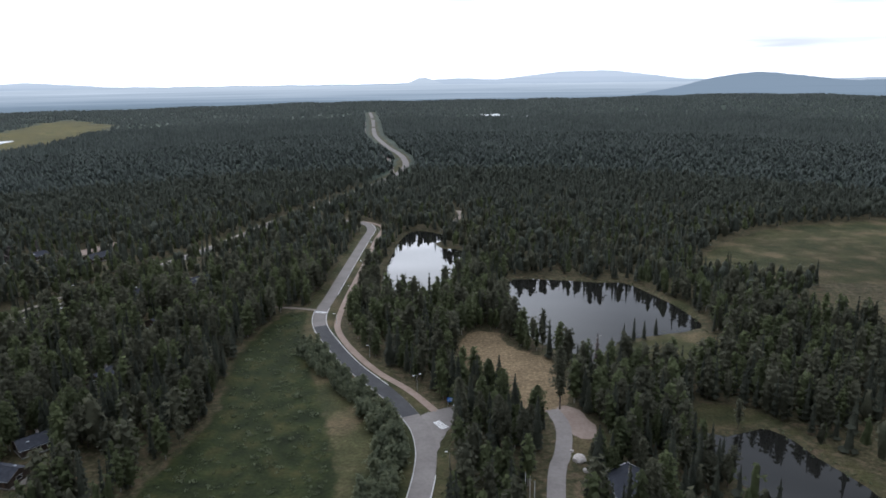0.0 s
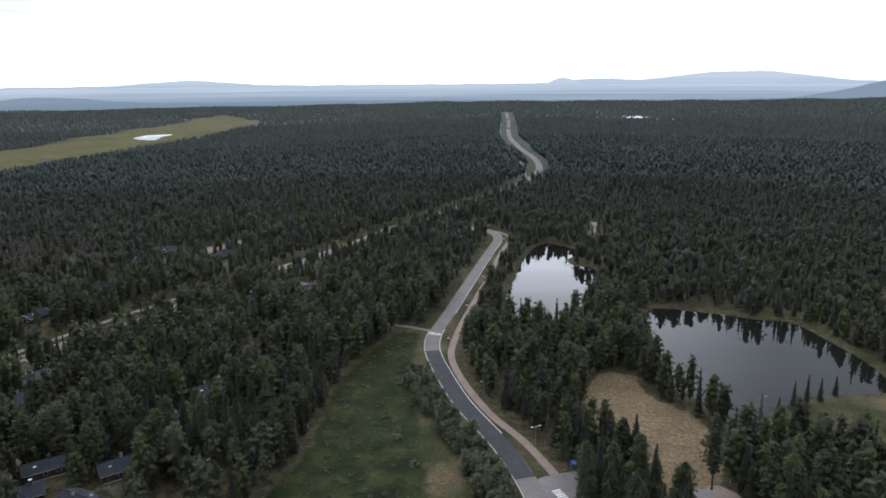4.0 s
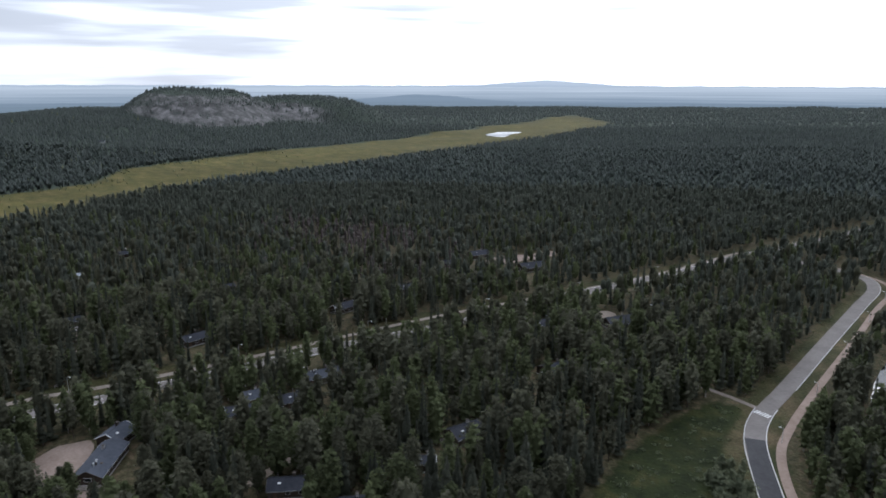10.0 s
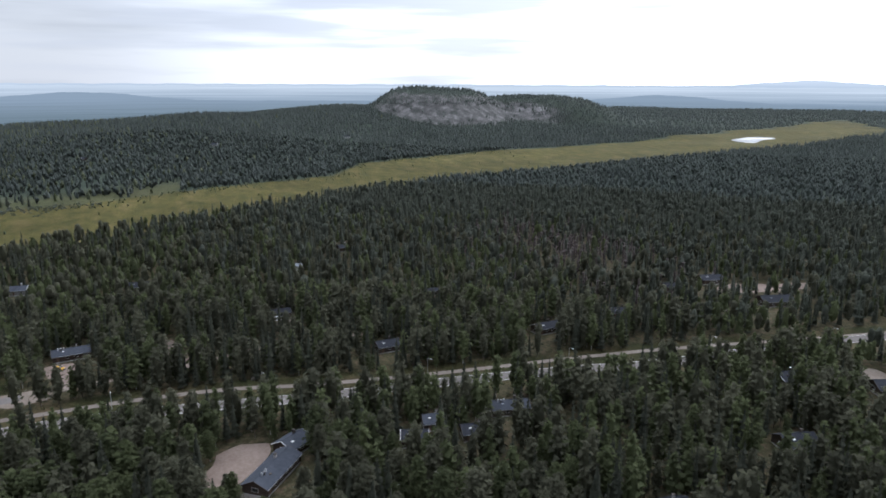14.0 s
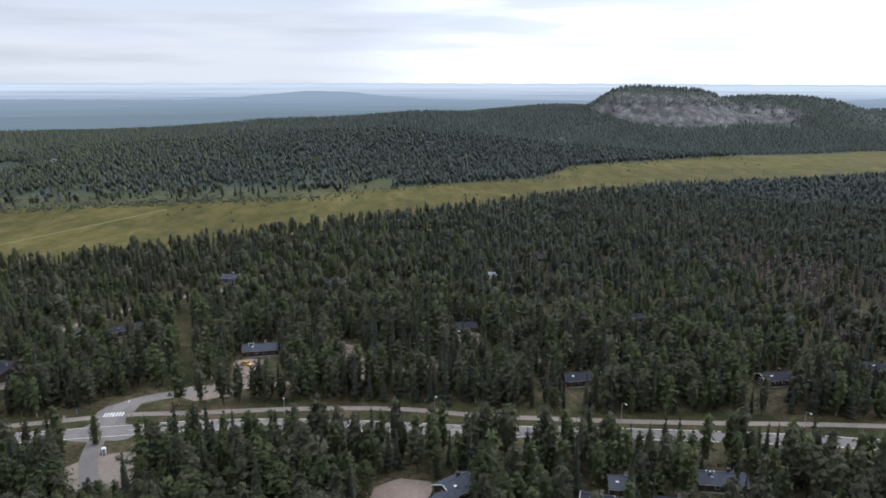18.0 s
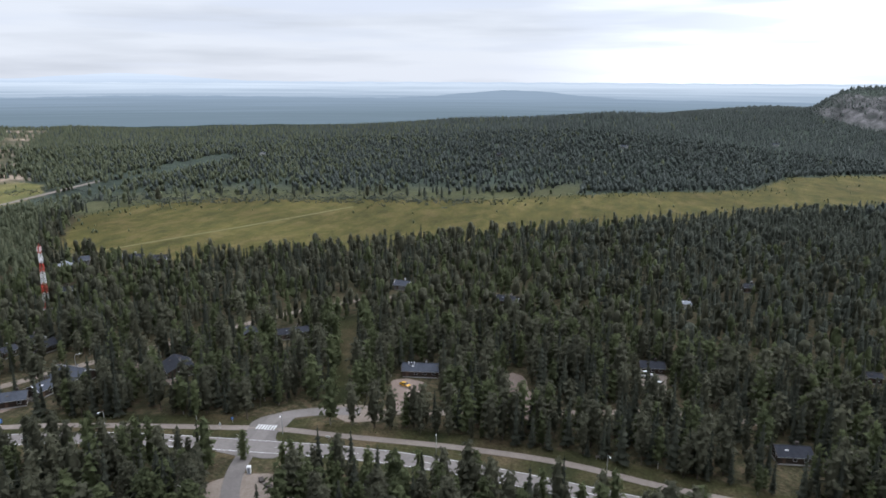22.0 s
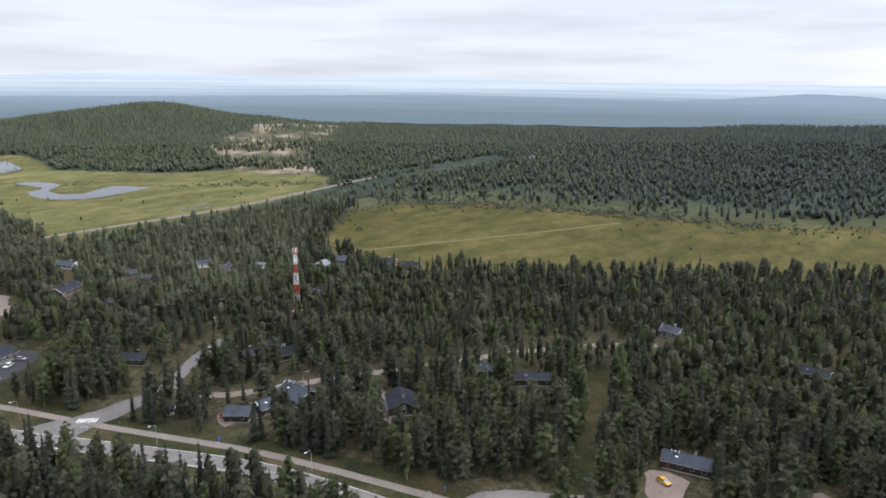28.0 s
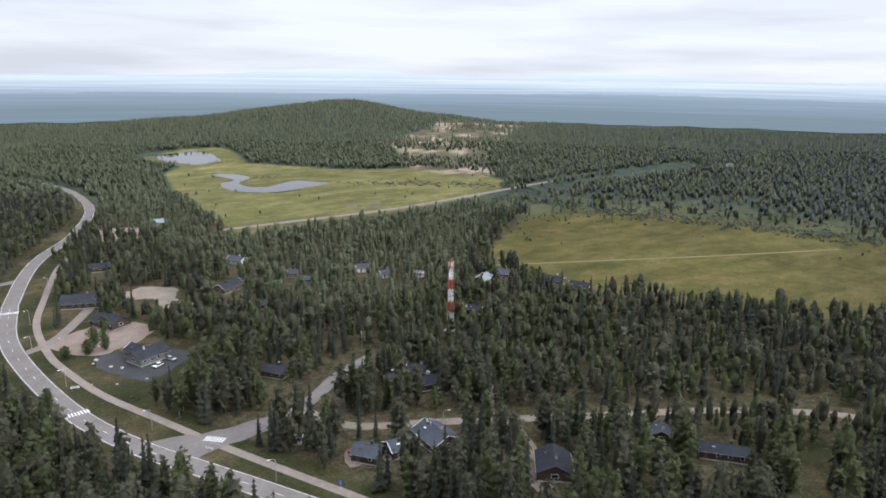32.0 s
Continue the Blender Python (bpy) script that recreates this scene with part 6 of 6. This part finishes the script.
def toilet_booth(x, y, turn):
    thing = tagged(new("portable_toilet"), "white portable toilet cabin beside the junction", "toilet cabin")
    thing.matrix_basis = pose(x, y, 0.04, 0, 0, turn)
    bm = bmesh.new()
    box(bm, 0, 0, 0.1, 1.15, 1.15, 2.1)
    part("body", bm, M["white"], thing)
    bm = bmesh.new()
    box(bm, 0, 0, 2.2, 1.25, 1.25, 0.22, 0, 0.7)
    part("roof", bm, M["trim"], thing)
    bm = bmesh.new()
    box(bm, 0.585, 0, 0.2, 0.03, 0.75, 1.85)
    door = part("door", bm, M["roof_pale"], thing)
    bm = bmesh.new()
    box(bm, 0.62, 0.28, 1.1, 0.05, 0.05, 0.16)
    part("handle", bm, M["steel"], door)
    bm = bmesh.new()
    box(bm, 0, 0, 0, 1.25, 1.25, 0.1)
    part("skid", bm, M["rubber"], thing)


toilet_booth(-204, 7, 15)


def trailer(x, y, turn):
    """Two small flat trailers stand by the junction, dark frames on wheels."""
    thing = tagged(new("cargo_trailer"), "small dark cargo trailer parked on the sandy yard", "trailer", "trailers in the yard")
    thing.matrix_basis = pose(x, y, 0.04, 0, 0, turn)
    bm = bmesh.new()
    box(bm, 0, 0, 0.45, 2.4, 1.3, 0.4)
    part("bed", bm, M["dark_wood"], thing)
    bm = bmesh.new()
    tube(bm, (1.2, 0, 0.5), (2.3, 0, 0.45), 0.05, sides=6)
    part("drawbar", bm, M["steel"], thing)
    for s in (-1, 1):
        bm = bmesh.new()
        tube(bm, (-0.1, s * 0.66, 0.32), (-0.1, s * 0.84, 0.32), 0.32, 0.32, 12)
        w = part("tyre", bm, M["rubber"], thing)
        bm = bmesh.new()
        tube(bm, (-0.1, s * 0.84, 0.32), (-0.1, s * 0.86, 0.32), 0.18, 0.17, 10)
        part("rim", bm, M["white"], w)


trailer(-200.5, 12.5, 40)
trailer(-198, 15.5, 70)


# ---------------------------------------------------------------- field shrubs, the thicket and lone trees
def shrubs(name, label, points, size, mat, seed, parts=10):
    """Low bushes, all in one mesh."""
    rng = np.random.default_rng(seed)
    V, F, I, T = [], [], [], []
    for x, y, s in points:
        n = len(V)
        for k in range(parts):
            a, r = rng.uniform(0, 6.28), rng.uniform(0, 1) ** 0.6 * s
            clump(V, F, I, (x + math.cos(a) * r, y + math.sin(a) * r, rng.uniform(0.15, 0.55) * s * size), s * rng.uniform(0.22, 0.42), 0, rng, 0.8)
        for k in range(parts * 2):
            a, r = rng.uniform(0, 6.28), rng.uniform(0, 1) ** 0.5 * s * 1.1
            leaf(V, F, I, (x + math.cos(a) * r, y + math.sin(a) * r, rng.uniform(0.2, 0.8) * s * size), s * 0.16, 0, rng)
        T += [rng.uniform(0, 1)] * (len(V) - n)
    return tagged(new(name, array_mesh(name, V, F, [M[mat]], I, T)), label, "shrubs", kind="stuff")


def undergrowth():
    rng = np.random.default_rng(5)
    field = []
    while len(field) < 420:
        x, y = rng.uniform(-52, 16), rng.uniform(112, 282)
        if float(signed(np.array([x]), np.array([y]), FIELD)[0]) < -2 and (len(field) > 60 or x + (y - 112) * 0.28 > -2):
            field.append((x, y, rng.uniform(0.4, 1.2)))
    field += [(-15, 193, 2.4), (-13.5, 191.5, 1.6), (-46, 224, 2.0), (-3, 179, 1.8), (-20, 228, 1.5), (-31, 246, 1.8), (-29, 232, 1.6)]
    shrubs("field_shrubs", "pale willow shrubs and tall herbs in the meadow", field, 0.45, "shrub", 6, 9)
    edge = []
    for line, d0, d1, n in ((ROAD_A, 5, 9, 240), (HIGHWAY_S, 6.5, 10, 260), (HIGHWAY_N, 6, 9, 220), (CYCLE_S, 3, 6, 200)):
        c = curve_through(line, 2.0)
        t = np.gradient(c, axis=0)
        t /= np.linalg.norm(t, axis=1)[:, None]
        for k in range(n):
            j, s = rng.integers(0, len(c)), rng.choice([-1, 1])
            p = c[j] + np.array((-t[j, 1], t[j, 0])) * s * rng.uniform(d0, d1)
            edge.append((p[0], p[1], rng.uniform(0.3, 0.9)))
    free = open_ground(np.array([e[0] for e in edge]), np.array([e[1] for e in edge]), -2.2)
    edge = [e for e, ok in zip(edge, free) if ok]
    for pond in (POND_A, POND_B, POND_C):
        for q in pond[::1]:
            for k in range(3):
                a = rng.uniform(0, 6.28)
                edge.append((q[0] + math.cos(a) * 1.8, q[1] + math.sin(a) * 1.8, rng.uniform(0.3, 0.8)))
    shrubs("verge_shrubs", "low shrubs along the road verges and pond shores", edge, 0.9, "shrub", 8, 5)
    under = []
    x, y = scatter(rng, 100, 300, 8.0, -80, 195)
    ok = open_ground(x, y, -0.5)
    shrubs("forest_undergrowth", "dark low undergrowth between the trees", [(a, b, rng.uniform(0.6, 1.3)) for a, b in zip(x[ok], y[ok])], 0.9, "birch", 9, 3)
    # the dense young birches between meadow and side road
    c = curve_through(ROAD_A[0:8], 1.5)
    t = np.gradient(c, axis=0)
    t /= np.linalg.norm(t, axis=1)[:, None]
    pts = []
    for j in range(len(c)):
        for d in (7.6, 9.4, 11.2, 13.0, 15.2):
            p = c[j] + np.array((-t[j, 1], t[j, 0])) * (d + rng.uniform(-1, 1)) + rng.uniform(-0.7, 0.7, 2)
            if c[j][1] < 246 and rng.uniform() < 0.62:
                pts.append(p)
    pts = np.array(pts)
    T = [birch(rng, 6.4, 1.7, 24, 3, 0.55) for n in range(6)]
    woods("birch_thicket", "dense young birch thicket between meadow and road", rng, pts[:, 0], pts[:, 1], np.full(len(pts), 2), [T] * 4, 0.95, "young")


undergrowth()


def lone_tree(name, x, y, build, mats, label, grow=1.0):
    rng = np.random.default_rng(int(abs(x * 3 + y)))
    crown, high, thick = build(rng)
    tree = tagged(new(name), label, "tree")
    tree.matrix_basis = Matrix.LocRotScale((x, y, float(land(x, y))), Euler((0, 0, x)), (grow, grow, grow))
    V, F, I = crown
    new("crown", array_mesh("crown", V, F, [M[mats[0]]], I, np.full(len(V), rng.uniform(0.45, 0.8)), True)).parent = tree
    V, F, I = [], [], []
    stem(V, F, I, high, thick, 0, (0, 0), 7)
    for k in range(7):
        a, z = k * 2.4, high * (0.45 + 0.06 * k)
        kite(V, F, I, (0, 0, z), (math.cos(a) * 2.2, math.sin(a) * 2.2, z + 1.0), 0.07, 0, 0, rng)
    new("trunk", array_mesh("trunk", V, F, [M[mats[1]]], I)).parent = tree


lone_tree("pine_tree", 83, 193, lambda r: (pine(r, 24, 3.4, 110, 7, 0.55), 22, 0.30), ("pine", "bark"), "tall pine with a bare trunk at the sand clearing")
lone_tree("dead_tree", -60, 168, lambda r: (spruce(r, 8, 1.6, 40), 8, 0.14), ("dry", "dead"), "silvery dead tree with bare branches", 1.0)
lone_tree("dead_tree", -281, -88, lambda r: (spruce(r, 13, 1.5, 60), 12, 0.16), ("dry", "dead"), "silvery dying spruce with hanging twigs", 1.0)
lone_tree("birch_tree", -203, -246, lambda r: (birch(r, 8, 2.6, 80, 6, 0.42), 7, 0.14), ("birch", "birch_bark"), "round birch on the traffic island of the yard")
lone_tree("birch_tree", -211, -257, lambda r: (birch(r, 9, 2.6, 80, 6, 0.42), 8, 0.14), ("birch", "birch_bark"), "leafy birch in front of a dark cabin")
lone_tree("birch_tree", -198, -238, lambda r: (birch(r, 6, 2.6, 80, 6, 0.42), 5, 0.12), ("birch", "birch_bark"), "low bushy birch in the yard grass")
lone_tree("birch_tree", -211, 2, lambda r: (birch(r, 10, 1.7, 80, 6, 0.42), 9, 0.12), ("birch", "birch_bark"), "slender birch at the road junction")
lone_tree("birch_tree", -170, -188, lambda r: (birch(r, 11, 2.4, 80, 6, 0.42), 10, 0.14), ("birch", "birch_bark"), "pale-trunked birch beside the highway")
for sx, sy, sh in ((112, 257, 11), (117, 262, 12), (122, 266, 9.5), (128, 272, 8.5), (106, 247, 8), (-14, 328, 10), (22, 330, 13), (24, 334, 11), (92, 224, 12), (60, 200, 12), (64, 196, 13), (57, 196, 11), (67, 190, 12)):
    lone_tree("spruce_tree", sx, sy, lambda r, sh=sh: (spruce(r, sh, 1.25, 120), sh * 0.95, 0.13), ("spruce", "bark"), "thin dark spruce at the water's edge")


# ---------------------------------------------------------------- the open bog and marsh
def along(rng, line, n, spread, size):
    """Bushes strewn along a line: x, y, radius."""
    c = curve_through(line, 3.0)
    p = c[rng.integers(0, len(c), n)] + rng.normal(size=(n, 2)) * spread
    wet = np.minimum(signed(p[:, 0], p[:, 1], BOG_POND), away(p[:, 0], p[:, 1], BOG_ROAD) - 8)
    return [(x, y, rng.uniform(0.5, 1.0) * size) for (x, y), w in zip(p, wet) if w > 1]


def wetland():
    rng = np.random.default_rng(21)
    belt = along(rng, [(-610, -380), (-631, -322), (-640, -250), (-660, -174), (-672, -121), (-684, -62), (-675, -20), (-698, 40)], 620, 11, 2.4)
    belt += along(rng, [(-640, -340), (-668, -270), (-700, -200), (-705, -120), (-715, -40)], 260, 20, 2.6)
    belt += along(rng, [(-560, -540), (-599, -509), (-629, -481), (-661, -436), (-672, -385)], 240, 12, 2.2)
    shrubs("marsh_scrub", "grey-green birch scrub along the marsh edge", belt, 1.5, "haze_needles", 22, 4)
    shore = along(rng, list(BOG_POND) + [BOG_POND[0]], 160, 5, 1.3) + along(rng, [(-500, -650), (-512, -636), (-530, -640), (-520, -655)], 40, 6, 1.8)
    shore += along(rng, list(BOG_POND_B) + [BOG_POND_B[0]], 90, 6, 2.2)
    shrubs("bog_shrubs", "low green willows round the bog ponds", shore, 0.9, "shrub", 23, 4)
    # stunted pines dotted over the bog
    x, y = scatter(rng, 430, 900, 17, 105, 160)
    ok = inside(x, y, BOG) & (signed(x, y, BOG_POND) > 6) & (away(x, y, BOG_ROAD) > 12) & (rng.uniform(0, 1, x.size) < 0.10)
    woods("bog_pines", "stunted pines dotted over the bog", rng, x[ok], y[ok], np.ones(ok.sum(), int), [[tiny(rng, 4.5, 1.2, True) for n in range(4)] for k in range(4)], 0.9, "young")
    # shallow pools in the sedge
    for k in range(11):
        px, py = -500 + rng.normal() * 17, -420 + rng.normal() * 5 + (k % 3) * 4 - 16
        a, b, turn = rng.uniform(2, 6), rng.uniform(0.8, 1.8), rng.uniform(-0.5, 0.5) + 0.1
        ring = [(px + math.cos(q) * a * math.cos(turn) - math.sin(q) * b * math.sin(turn), py + math.cos(q) * a * math.sin(turn) + math.sin(q) * b * math.cos(turn)) for q in np.arange(10) * 0.6283 + rng.uniform(-0.2, 0.2, 10)]
        water("bog_pool", closed(ring, 2.0), "small dark pool in the bog sedge", 0.06)


wetland()
M["sedge"] = material("trodden_sedge", [(0.115, 0.105, 0.042), (0.16, 0.145, 0.062)], 0.95, 0.4)
strip("path", [(-425, -222), (-458, -201), (-500, -174), (-543, -146), (-594, -115), (-640, -88)], 3.0, M["sedge"], 0.06, "faint pale trail trodden across the marsh", "trail", drape=True)
strip("pavement", [(-330, 1560), (-246, 1225), (-194, 1040), (-132, 880), (-104, 790), (-92, 730)], 5.0, M["path"], 0.12, "cycle path beside the far stretch of the highway", "path", drape=True)
lone_tree("dead_tree", 99, 236, lambda r: (spruce(r, 14, 1.9, 44), 14, 0.15), ("dry", "dead"), "tall silvery dead spruce at the pond shore")
for bx, by, bh in ((-205, -238, 9), (-190, -240, 5)):
    lone_tree("birch_tree", bx, by, lambda r, bh=bh: (birch(r, bh, 2.3, 80, 6, 0.42), bh * 0.9, 0.13), ("birch", "birch_bark"), "round young birch on the yard lawn")
